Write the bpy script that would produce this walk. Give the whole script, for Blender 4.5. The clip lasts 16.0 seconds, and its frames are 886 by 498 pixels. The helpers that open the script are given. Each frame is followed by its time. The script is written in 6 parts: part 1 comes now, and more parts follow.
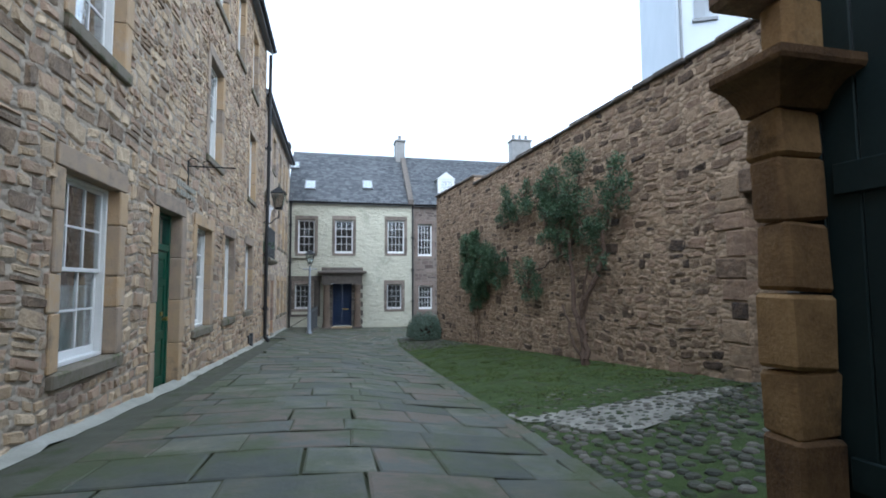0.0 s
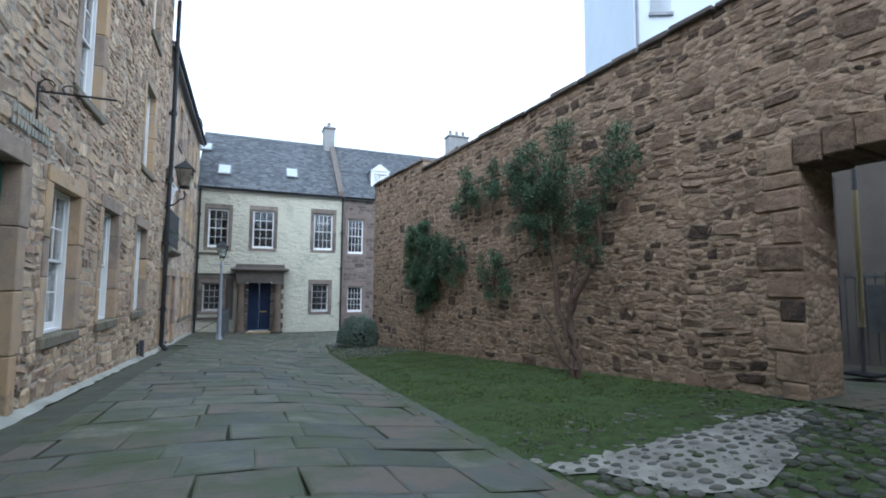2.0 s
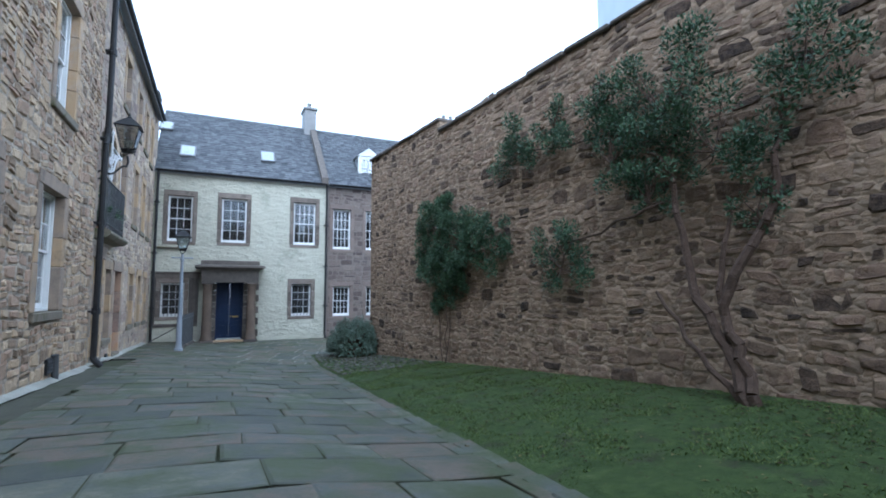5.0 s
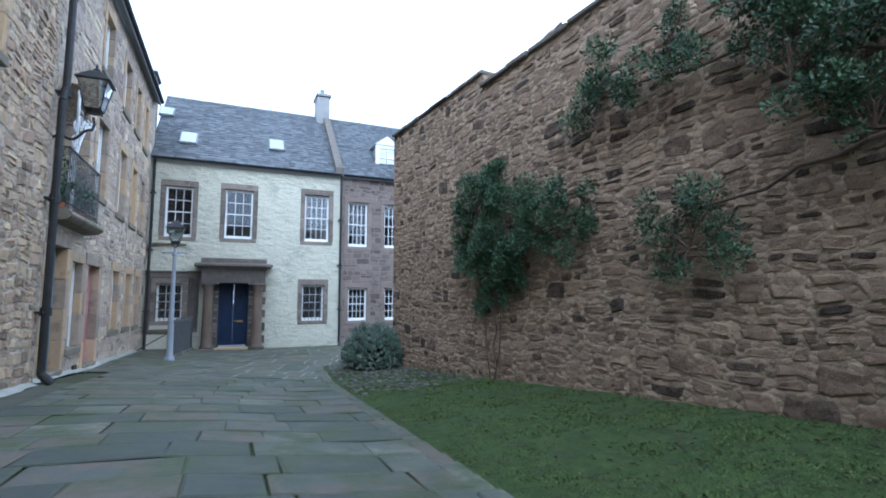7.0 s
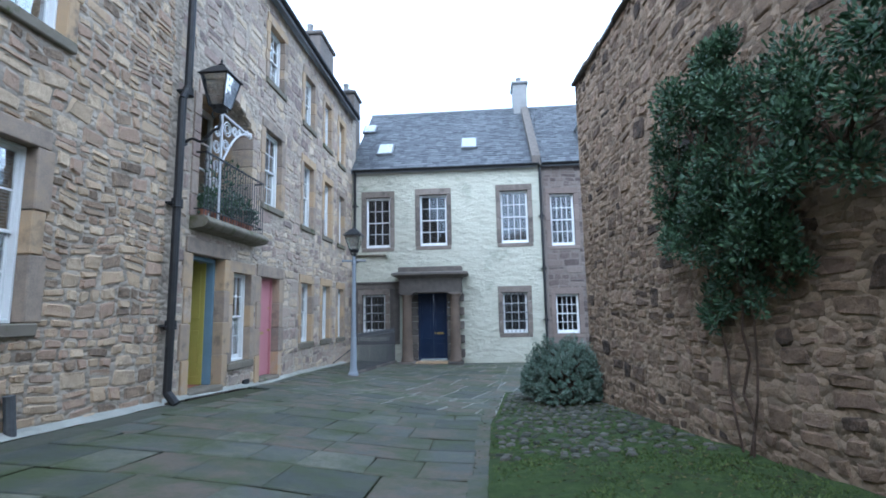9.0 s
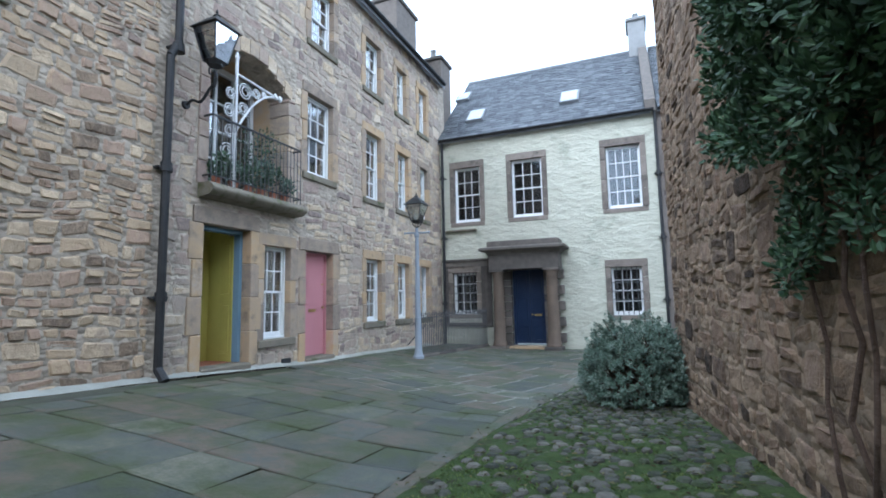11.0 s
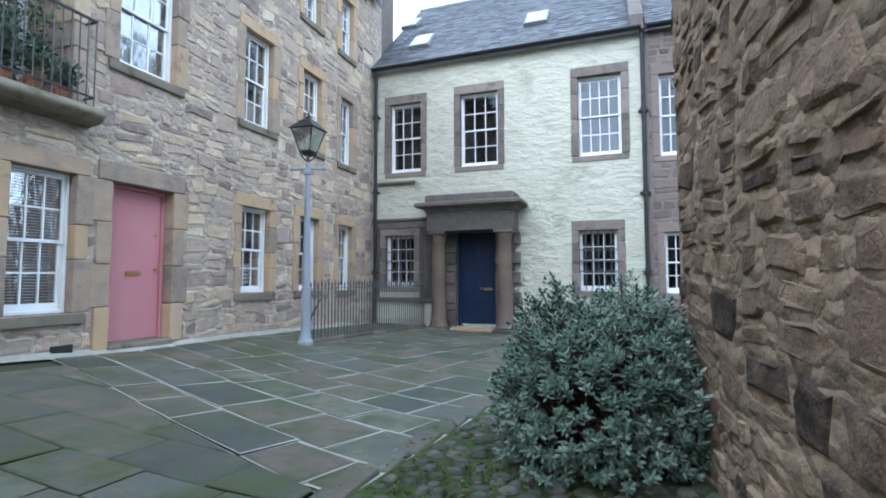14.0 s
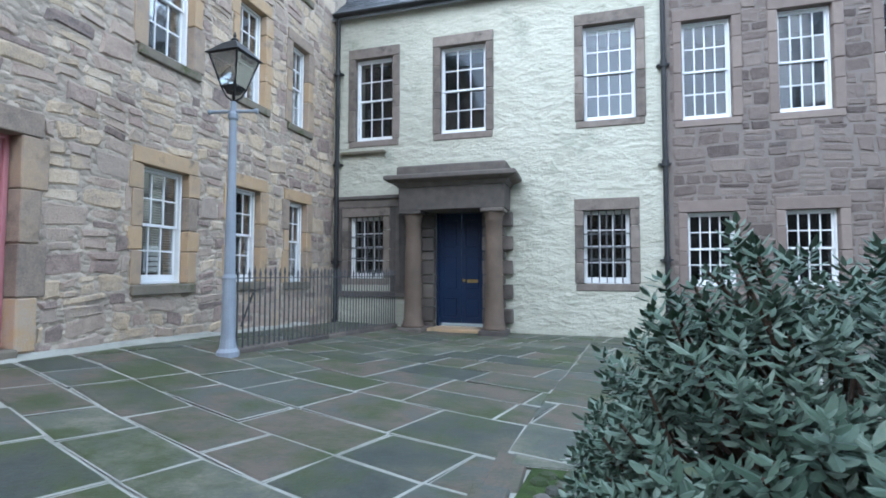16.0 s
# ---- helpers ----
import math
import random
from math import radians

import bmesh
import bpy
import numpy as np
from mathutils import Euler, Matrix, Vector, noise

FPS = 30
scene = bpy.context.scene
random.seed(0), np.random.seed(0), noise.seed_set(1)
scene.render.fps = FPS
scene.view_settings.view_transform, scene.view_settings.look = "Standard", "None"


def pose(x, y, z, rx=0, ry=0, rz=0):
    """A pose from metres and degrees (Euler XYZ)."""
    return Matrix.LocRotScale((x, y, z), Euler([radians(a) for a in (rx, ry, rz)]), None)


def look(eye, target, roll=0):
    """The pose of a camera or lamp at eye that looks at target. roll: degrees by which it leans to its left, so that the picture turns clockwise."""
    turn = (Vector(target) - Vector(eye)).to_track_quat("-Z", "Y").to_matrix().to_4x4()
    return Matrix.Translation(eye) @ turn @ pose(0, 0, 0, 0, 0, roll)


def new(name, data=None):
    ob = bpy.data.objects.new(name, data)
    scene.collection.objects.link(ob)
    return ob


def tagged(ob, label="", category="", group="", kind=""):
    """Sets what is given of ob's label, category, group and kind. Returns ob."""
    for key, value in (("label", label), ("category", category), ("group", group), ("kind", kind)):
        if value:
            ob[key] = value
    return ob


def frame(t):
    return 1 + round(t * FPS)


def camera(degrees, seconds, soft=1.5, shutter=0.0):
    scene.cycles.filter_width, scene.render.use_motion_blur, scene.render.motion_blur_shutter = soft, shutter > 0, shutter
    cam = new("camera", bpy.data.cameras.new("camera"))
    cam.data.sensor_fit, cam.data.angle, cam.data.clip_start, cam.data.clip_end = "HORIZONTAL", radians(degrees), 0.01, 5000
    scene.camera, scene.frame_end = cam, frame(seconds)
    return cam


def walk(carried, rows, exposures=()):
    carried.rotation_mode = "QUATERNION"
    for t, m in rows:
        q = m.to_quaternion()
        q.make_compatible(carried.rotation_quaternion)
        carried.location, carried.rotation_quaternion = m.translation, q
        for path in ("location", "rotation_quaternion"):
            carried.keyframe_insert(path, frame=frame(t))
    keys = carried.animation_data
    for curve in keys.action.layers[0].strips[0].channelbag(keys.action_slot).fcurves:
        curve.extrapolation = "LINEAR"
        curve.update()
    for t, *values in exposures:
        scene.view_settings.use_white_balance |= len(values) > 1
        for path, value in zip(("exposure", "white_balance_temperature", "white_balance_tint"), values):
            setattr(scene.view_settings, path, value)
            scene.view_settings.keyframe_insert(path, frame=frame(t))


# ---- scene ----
cam = camera(85.0, 16.0, soft=1.8)
PATH = [
    (0, (0.708, -0.002, 1.966), (1.143, 1.945, 2.108), -0.3),
    (0.5, (0.628, 0.533, 1.927), (1.215, 2.44, 2.069), 0.2),
    (1, (0.566, 1.073, 1.885), (1.25, 2.947, 2.023), 0.4),
    (1.5, (0.535, 1.613, 1.839), (1.25, 3.476, 1.974), 0.4),
    (2, (0.53, 2.144, 1.791), (1.276, 3.993, 1.951), 0.4),
    (2.5, (0.542, 2.674, 1.745), (1.314, 4.512, 1.907), 0.3),
    (3, (0.56, 3.219, 1.701), (1.373, 5.039, 1.863), 0.3),
    (3.5, (0.584, 3.788, 1.66), (1.408, 5.602, 1.83), 0.2),
    (4, (0.612, 4.375, 1.621), (1.442, 6.186, 1.794), 0.1),
    (6.5, (0.861, 7.108, 1.337), (1.704, 8.91, 1.54), -0.6),
    (7, (1.115, 7.832, 1.333), (1.903, 9.658, 1.541), -0.2),
    (7.5, (1.442, 8.565, 1.33), (2.13, 10.43, 1.547), -0.2),
    (8, (1.879, 9.284, 1.322), (2.342, 11.215, 1.564), -0.4),
    (8.5, (2.411, 9.951, 1.301), (2.573, 11.928, 1.558), -0.7),
    (9, (2.934, 10.565, 1.268), (2.775, 12.542, 1.529), -1.1),
    (11.5, (4.6, 13.192, 0.981), (3.828, 15.026, 1.185), -1.0),
    (12, (4.653, 13.784, 0.947), (3.876, 15.617, 1.136), -0.8),
    (12.5, (4.667, 14.386, 0.91), (3.881, 16.219, 1.061), -0.6),
    (13, (4.625, 14.992, 0.873), (3.845, 16.827, 1.027), -0.4),
    (13.5, (4.539, 15.585, 0.845), (3.804, 17.44, 0.983), -0.2),
    (14, (4.431, 16.139, 0.822), (3.762, 18.02, 0.941), -0.1),
    (14.5, (4.303, 16.642, 0.799), (3.685, 18.541, 0.903), 0.0),
    (15, (4.134, 17.119, 0.772), (3.556, 19.032, 0.863), 0.0),
    (15.5, (3.911, 17.617, 0.743), (3.339, 19.531, 0.835), 0.0),
    (16, (3.648, 18.149, 0.712), (3.087, 20.066, 0.81), 0.1),
]
walk(cam, [(t, look(eye, target, roll)) for t, eye, target, roll in PATH], [(0.0, 0.93, 5480, 9), (4.0, 0.95, 5090, 9), (6.5, 1.16, 4960, 9), (9.0, 1.22, 4950, 9), (11.5, 1.32, 5250, 9), (16.0, 1.46, 5200, 9)])

# ---------------------------------------------------------------- light
world = bpy.data.worlds.new("sky_world")
scene.world = world
world.use_nodes = True
wn, wl = world.node_tree.nodes, world.node_tree.links
wn.clear()
w_out = wn.new("ShaderNodeOutputWorld")
w_bg = wn.new("ShaderNodeBackground")
w_sky = wn.new("ShaderNodeTexSky")
w_sky.sky_type = "NISHITA"
w_sky.sun_disc = False
w_sky.sun_elevation = radians(38)
w_sky.sun_rotation = radians(150)
w_sky.air_density, w_sky.dust_density = 1.0, 6.0
w_cloud = wn.new("ShaderNodeMixRGB")
w_cloud.inputs[0].default_value = 0.78
w_cloud.inputs[2].default_value = (10.7, 11.9, 12.9, 1)
w_bg.inputs["Strength"].default_value = 0.11
wl.new(w_sky.outputs[0], w_cloud.inputs[1])
wl.new(w_cloud.outputs[0], w_bg.inputs["Color"])
wl.new(w_bg.outputs[0], w_out.inputs[0])

sun_data = bpy.data.lights.new("sun", "SUN")
sun_data.energy, sun_data.angle, sun_data.color = 1.0, radians(30), (1.0, 0.98, 0.95)
sun = new("sun", sun_data)
sun.rotation_euler = Euler((radians(52), 0, radians(-30)))


# ---------------------------------------------------------------- ground heights
def gz(y):
    """Height of the ground along the close, which falls away and then levels out."""
    if y < 17:
        return 0.95 - 0.063 * y
    if y < 21:
        return 0.95 - 0.063 * 17 - 0.057 * (y - 17)
    return 0.95 - 0.063 * 17 - 0.228 - 0.022 * (min(y, 34) - 21)


def gh(x, y):
    """Height of the ground with its crossfall: raised along the tenement, hollowed to a runnel at the kerb."""
    a = min(max((1.4 - x) / 3.1, 0), 1)
    rise = 0.19 * min(max((y - 8) / 9, 0), 1) * (1 - 0.4 * min(max((y - 23) / 5, 0), 1)) * a * a * (3 - 2 * a)
    sag = 0.24 - 0.13 * min(max((y - 11) / 8, 0), 1) - 0.11 * min(max((y - 19) / 4, 0), 1)
    b = min(max((x - 0.4) / 2.4, 0), 1) if x < 2.8 else max(1 - (x - 2.8) / 2.6, 0)
    dip = b * b * (3 - 2 * b) if x < 2.8 else b
    return gz(y) + rise - sag * dip


# ---------------------------------------------------------------- materials
def node(nt, kind, **values):
    n = nt.nodes.new(kind)
    for key, value in values.items():
        n.inputs[key].default_value = value
    return n


def ramp(nt, stops):
    n = nt.nodes.new("ShaderNodeValToRGB")
    els = n.color_ramp.elements
    while len(els) < len(stops):
        els.new(0.5)
    for e, (p, c) in zip(els, stops):
        e.position, e.color = p, (*c, 1)
    return n


def surface(name, stops, scale=6.0, rough=0.85, bump=0.3, fine=60.0, each="none", spread=0.35, metal=0.0, moss=None, moss_at=0.55, moss_scale=0.8, spec=0.3):
    """A procedural surface: a colour ramp over noise at two sizes, varied piece by piece, with stains and relief."""
    m = bpy.data.materials.new(name)
    m.use_nodes = True
    nt = m.node_tree
    b = nt.nodes["Principled BSDF"]
    b.inputs["Roughness"].default_value = rough
    b.inputs["Metallic"].default_value = metal
    b.inputs["Specular IOR Level"].default_value = spec
    geo = nt.nodes.new("ShaderNodeNewGeometry")
    n1 = node(nt, "ShaderNodeTexNoise", Scale=scale, Detail=6.0, Roughness=0.6)
    n2 = node(nt, "ShaderNodeTexNoise", Scale=fine, Detail=4.0, Roughness=0.7)
    nt.links.new(geo.outputs["Position"], n1.inputs["Vector"])
    nt.links.new(geo.outputs["Position"], n2.inputs["Vector"])
    fac = nt.nodes.new("ShaderNodeMath")
    fac.operation = "MULTIPLY_ADD"
    fac.inputs[1].default_value = 0.35
    nt.links.new(n2.outputs["Fac"], fac.inputs[0])
    if each == "none":
        low = nt.nodes.new("ShaderNodeMath")
        low.operation = "SUBTRACT"
        low.inputs[1].default_value = 0.17
        nt.links.new(n1.outputs["Fac"], low.inputs[0])
        nt.links.new(low.outputs[0], fac.inputs[2])
    else:
        if each == "object":
            rnd = nt.nodes.new("ShaderNodeObjectInfo").outputs["Random"]
        else:
            rnd = geo.outputs["Random Per Island"]
        mix = nt.nodes.new("ShaderNodeMath")
        mix.operation = "MULTIPLY_ADD"
        mix.inputs[1].default_value = 1.0 - spread
        sc = nt.nodes.new("ShaderNodeMath")
        sc.operation = "MULTIPLY_ADD"
        sc.inputs[1].default_value = spread * 1.4
        sc.inputs[2].default_value = -0.17 - spread * 0.2
        nt.links.new(n1.outputs["Fac"], sc.inputs[0])
        nt.links.new(rnd, mix.inputs[0])
        nt.links.new(sc.outputs[0], mix.inputs[2])
        nt.links.new(mix.outputs[0], fac.inputs[2])
    r = ramp(nt, stops)
    nt.links.new(fac.outputs[0], r.inputs[0])
    col = r.outputs[0]
    if moss:
        n3 = node(nt, "ShaderNodeTexNoise", Scale=moss_scale, Detail=7.0, Roughness=0.68)
        nt.links.new(geo.outputs["Position"], n3.inputs["Vector"])
        edge = ramp(nt, [(moss_at, (0, 0, 0)), (min(moss_at + 0.16, 1.0), (1, 1, 1))])
        nt.links.new(n3.outputs["Fac"], edge.inputs[0])
        mm = nt.nodes.new("ShaderNodeMixRGB")
        mm.inputs[2].default_value = (*moss, 1)
        nt.links.new(edge.outputs[0], mm.inputs[0])
        nt.links.new(col, mm.inputs[1])
        col = mm.outputs[0]
    nt.links.new(col, b.inputs["Base Color"])
    if bump:
        add = nt.nodes.new("ShaderNodeMath")
        add.operation = "MULTIPLY_ADD"
        add.inputs[1].default_value = 0.5
        nt.links.new(n2.outputs["Fac"], add.inputs[0])
        nt.links.new(n1.outputs["Fac"], add.inputs[2])
        bp = node(nt, "ShaderNodeBump", Strength=bump, Distance=0.03)
        nt.links.new(add.outputs[0], bp.inputs["Height"])
        nt.links.new(bp.outputs[0], b.inputs["Normal"])
    return m


def shades(*cols):
    return [(0.12 + 0.76 * i / (len(cols) - 1), c) for i, c in enumerate(cols)]


GREY_BUFF = shades((0.163, 0.122, 0.090), (0.339, 0.250, 0.169), (0.421, 0.294, 0.214), (0.502, 0.375, 0.242), (0.448, 0.344, 0.236), (0.652, 0.512, 0.349))
GOLD = shades((0.19, 0.155, 0.135), (0.34, 0.255, 0.215), (0.45, 0.355, 0.275), (0.36, 0.30, 0.25), (0.52, 0.405, 0.275), (0.62, 0.52, 0.40))
RED = shades((0.033, 0.025, 0.020), (0.105, 0.073, 0.052), (0.195, 0.135, 0.091), (0.265, 0.187, 0.122), (0.20, 0.133, 0.095), (0.32, 0.232, 0.152), (0.27, 0.188, 0.137))
BROWN = shades((0.089, 0.070, 0.063), (0.141, 0.111, 0.096), (0.178, 0.141, 0.122), (0.200, 0.163, 0.141), (0.229, 0.185, 0.155))
FLAG = shades((0.036, 0.041, 0.032), (0.054, 0.061, 0.051), (0.078, 0.080, 0.058), (0.128, 0.098, 0.072), (0.076, 0.085, 0.073), (0.11, 0.113, 0.08), (0.185, 0.175, 0.13))
COBBLE = shades((0.032, 0.036, 0.027), (0.062, 0.064, 0.050), (0.10, 0.094, 0.078), (0.16, 0.148, 0.125))

M = {}
for tag, tones, rough in (("buff", GREY_BUFF, 0.9), ("gold", GOLD, 0.9), ("red", RED, 0.92), ("brown", BROWN, 0.9)):
    dirt = {"red": (0.19, 0.131, 0.088), "buff": (0.27, 0.205, 0.17), "gold": (0.235, 0.195, 0.17), "brown": (0.13, 0.11, 0.10)}[tag]
    M[tag] = surface(tag + "_rubble", tones, 9.0, rough, 0.9, 55, "object", 0.3, moss=dirt, moss_at=0.56, moss_scale=2.3 if tag == "red" else 1.1)
    M[tag + "_many"] = surface(tag + "_rubble_many", tones, 9.0, rough, 0.9, 55, "island", 0.3, moss=dirt, moss_at=0.56, moss_scale=2.3 if tag == "red" else 1.1)
M["buff_mortar"] = surface("buff_mortar", shades((0.276, 0.230, 0.184), (0.380, 0.322, 0.253), (0.483, 0.414, 0.328)), 3, 0.95, 0.6, 90)
M["gold_mortar"] = surface("gold_mortar", shades((0.302, 0.254, 0.205), (0.432, 0.367, 0.292), (0.540, 0.464, 0.367)), 3, 0.95, 0.6, 90)
M["red_mortar"] = surface("red_mortar", shades((0.17, 0.124, 0.086), (0.285, 0.21, 0.143), (0.39, 0.295, 0.20)), 2.6, 0.95, 1.0, 38)
M["brown_mortar"] = surface("brown_mortar", shades((0.148, 0.126, 0.111), (0.200, 0.170, 0.148), (0.222, 0.192, 0.170)), 3, 0.95, 0.5, 80)
M["dressed"] = surface("dressed_sandstone", shades((0.20, 0.165, 0.135), (0.33, 0.26, 0.20), (0.42, 0.31, 0.20), (0.47, 0.33, 0.19), (0.44, 0.36, 0.285)), 5.0, 0.88, 0.6, 50, "object", 0.4, moss=(0.16, 0.135, 0.11), moss_at=0.56, moss_scale=2.2)
M["dressed_dark"] = surface("weathered_sandstone", shades((0.07, 0.062, 0.056), (0.12, 0.105, 0.092), (0.19, 0.16, 0.135)), 6.0, 0.9, 0.5, 60, "object", 0.5)
M["margin"] = surface("grey_margin_stone", shades((0.085, 0.074, 0.064), (0.155, 0.13, 0.11), (0.22, 0.185, 0.155), (0.27, 0.23, 0.195)), 4.0, 0.9, 0.6, 50, "object", 0.6, moss=(0.07, 0.062, 0.052), moss_at=0.55, moss_scale=2.5)
M["brown_dressed"] = surface("brown_dressed_stone", shades((0.17, 0.135, 0.115), (0.215, 0.17, 0.145), (0.26, 0.21, 0.175)), 5.0, 0.9, 0.5, 60, "object", 0.5)
# Pale render given a dark colour for the dimmer light in the lane.
M["lane_wall"] = surface("lane_render_shade_dark", shades((0.085, 0.073, 0.062), (0.125, 0.107, 0.09), (0.155, 0.133, 0.11)), 1.5, 0.95, 0.4, 40)
M["gully"] = surface("damp_gully_stone", shades((0.045, 0.047, 0.034), (0.075, 0.076, 0.056), (0.11, 0.108, 0.08)), 3.0, 0.85, 0.5, 40, moss=(0.042, 0.058, 0.018), moss_at=0.52, moss_scale=2.4)
M["sill"] = surface("mossy_sill_stone", shades((0.13, 0.115, 0.09), (0.19, 0.165, 0.125), (0.24, 0.20, 0.155)), 3, 0.9, 0.4, 60, moss=(0.075, 0.085, 0.03), moss_at=0.52, moss_scale=4)
M["column"] = surface("red_sandstone_column", shades((0.085, 0.068, 0.055), (0.14, 0.105, 0.08), (0.20, 0.145, 0.105)), 2.0, 0.85, 0.25, 60)
M["harl"] = surface("limewash_harl", shades((0.42, 0.41, 0.325), (0.495, 0.485, 0.39), (0.55, 0.54, 0.445)), 1.6, 0.92, 0.0, 40, moss=(0.33, 0.33, 0.26), moss_at=0.57, moss_scale=1.3)
M["slate"] = surface("roof_slate", shades((0.035, 0.039, 0.043), (0.058, 0.062, 0.069), (0.082, 0.087, 0.094), (0.125, 0.13, 0.135)), 8, 0.6, 0.25, 60, "object", 0.35, spec=0.4)
M["slate_many"] = surface("roof_slate_many", shades((0.035, 0.039, 0.043), (0.058, 0.062, 0.069), (0.082, 0.087, 0.094), (0.125, 0.13, 0.135)), 8, 0.6, 0.25, 60, "island", 0.35, spec=0.4)
M["flag"] = surface("flagstone", FLAG, 3.0, 0.68, 0.5, 38, "object", 0.45, moss=(0.052, 0.066, 0.024), moss_at=0.46, moss_scale=1.6, spec=0.45)
M["flag_many"] = surface("flagstone_many", FLAG, 3.0, 0.68, 0.5, 38, "island", 0.45, moss=(0.052, 0.066, 0.024), moss_at=0.46, moss_scale=1.6, spec=0.45)
M["joint_dark"] = surface("mossy_joint_earth", shades((0.03, 0.032, 0.02), (0.05, 0.055, 0.028), (0.08, 0.085, 0.04)), 5, 0.95, 0.5, 60)
M["joint_pale"] = surface("lime_joint", shades((0.20, 0.20, 0.17), (0.33, 0.325, 0.28), (0.44, 0.435, 0.385)), 2, 0.95, 0.4, 60)
M["lime"] = surface("lime_mortar_white", shades((0.09, 0.085, 0.068), (0.22, 0.21, 0.18), (0.38, 0.365, 0.32)), 3.5, 0.95, 0.7, 40)
M["moss"] = surface("mossy_lawn", shades((0.018, 0.028, 0.008), (0.034, 0.056, 0.014), (0.054, 0.082, 0.021), (0.102, 0.123, 0.049)), 8.0, 0.95, 1.0, 45, moss=(0.037, 0.033, 0.021), moss_at=0.54, moss_scale=3.2)
M["cobble"] = surface("cobble", COBBLE, 6, 0.8, 0.3, 50, "object", 0.4, moss=(0.035, 0.052, 0.015), moss_at=0.5, moss_scale=2.2)
M["cobble_many"] = surface("cobble_many", COBBLE, 6, 0.8, 0.3, 50, "island", 0.4, moss=(0.035, 0.052, 0.015), moss_at=0.5, moss_scale=2.2)
M["white"] = surface("white_gloss_paint", shades((0.66, 0.67, 0.66), (0.74, 0.75, 0.74), (0.80, 0.80, 0.79)), 3, 0.4, 0.05, 40, spec=0.5)
M["green"] = surface("green_gloss_paint", shades((0.004, 0.045, 0.026), (0.007, 0.07, 0.042), (0.012, 0.095, 0.06)), 2, 0.35, 0.05, 40, spec=0.5)
M["pink"] = surface("pink_paint", shades((0.42, 0.18, 0.195), (0.48, 0.21, 0.23), (0.53, 0.245, 0.265)), 1.2, 0.55, 0.06, 40)
M["blue_door"] = surface("navy_door_paint", shades((0.008, 0.016, 0.04), (0.012, 0.025, 0.065), (0.02, 0.036, 0.085)), 1.5, 0.4, 0.08, 30)
M["blue_frame"] = surface("blue_grey_paint", shades((0.12, 0.20, 0.27), (0.16, 0.25, 0.33), (0.20, 0.30, 0.38)), 2, 0.5, 0.05, 40)
M["yellow"] = surface("yellow_wall_paint", shades((0.42, 0.37, 0.08), (0.48, 0.425, 0.10), (0.54, 0.48, 0.125)), 1.2, 0.7, 0.05, 30)
M["iron"] = surface("black_iron", shades((0.012, 0.012, 0.013), (0.022, 0.022, 0.023), (0.04, 0.037, 0.035)), 8, 0.5, 0.15, 60)
M["rail_iron"] = surface("weathered_rail_iron", shades((0.05, 0.053, 0.056), (0.085, 0.088, 0.092), (0.125, 0.128, 0.132)), 7, 0.55, 0.15, 70)
M["grey_paint"] = surface("grey_lamp_paint", shades((0.20, 0.23, 0.27), (0.28, 0.31, 0.35), (0.34, 0.37, 0.41)), 3, 0.5, 0.1, 50)
M["white_iron"] = surface("white_cast_iron", shades((0.55, 0.55, 0.55), (0.68, 0.68, 0.68), (0.76, 0.76, 0.75)), 6, 0.5, 0.1, 60)
M["lead"] = surface("lead_flashing", shades((0.16, 0.17, 0.18), (0.22, 0.23, 0.24), (0.30, 0.31, 0.32)), 3, 0.55, 0.1, 40)
# Rooms behind glass: the dark colour stands in for missing light indoors.
M["interior"] = surface("unlit_room_dark", shades((0.05, 0.05, 0.05), (0.08, 0.078, 0.072), (0.11, 0.105, 0.095)), 0.8, 0.9, 0.0, 20)
M["blind"] = surface("grey_blind", shades((0.36, 0.37, 0.36), (0.44, 0.45, 0.44), (0.52, 0.53, 0.51)), 4, 0.8, 0.05, 60)
M["curtain"] = surface("pale_net_curtain", shades((0.50, 0.56, 0.55), (0.58, 0.63, 0.62), (0.64, 0.68, 0.67)), 5, 0.9, 0.1, 60)
M["brass"] = surface("worn_brass", shades((0.30, 0.20, 0.07), (0.42, 0.29, 0.11), (0.5, 0.36, 0.16)), 9, 0.35, 0.05, 60, metal=1.0)
M["bark"] = surface("brown_bark", shades((0.045, 0.03, 0.022), (0.085, 0.056, 0.04), (0.13, 0.092, 0.068)), 14, 0.95, 0.8, 60)
M["terracotta"] = surface("terracotta", shades((0.22, 0.085, 0.05), (0.32, 0.125, 0.07), (0.38, 0.16, 0.10)), 6, 0.85, 0.2, 60)
M["gate"] = surface("dark_green_gate_paint", shades((0.006, 0.012, 0.014), (0.010, 0.022, 0.024), (0.018, 0.034, 0.036)), 2, 0.6, 0.15, 40)
M["pier"] = surface("worn_orange_sandstone", shades((0.07, 0.038, 0.022), (0.17, 0.10, 0.046), (0.30, 0.185, 0.08), (0.40, 0.275, 0.14)), 3.2, 0.85, 0.7, 45, "object", 0.55, moss=(0.035, 0.024, 0.017), moss_at=0.55, moss_scale=2.0)
M["tower"] = surface("pale_grey_render", shades((0.46, 0.50, 0.54), (0.52, 0.56, 0.60), (0.57, 0.60, 0.64)), 0.5, 0.9, 0.1, 20)
M["chimney"] = surface("grey_chimney_stone", shades((0.20, 0.20, 0.195), (0.28, 0.275, 0.265), (0.35, 0.345, 0.33)), 2.5, 0.9, 0.4, 50)
M["paper"] = surface("white_paper", shades((0.72, 0.72, 0.72), (0.78, 0.78, 0.78), (0.8, 0.8, 0.8)), 8, 0.8, 0.0, 60)
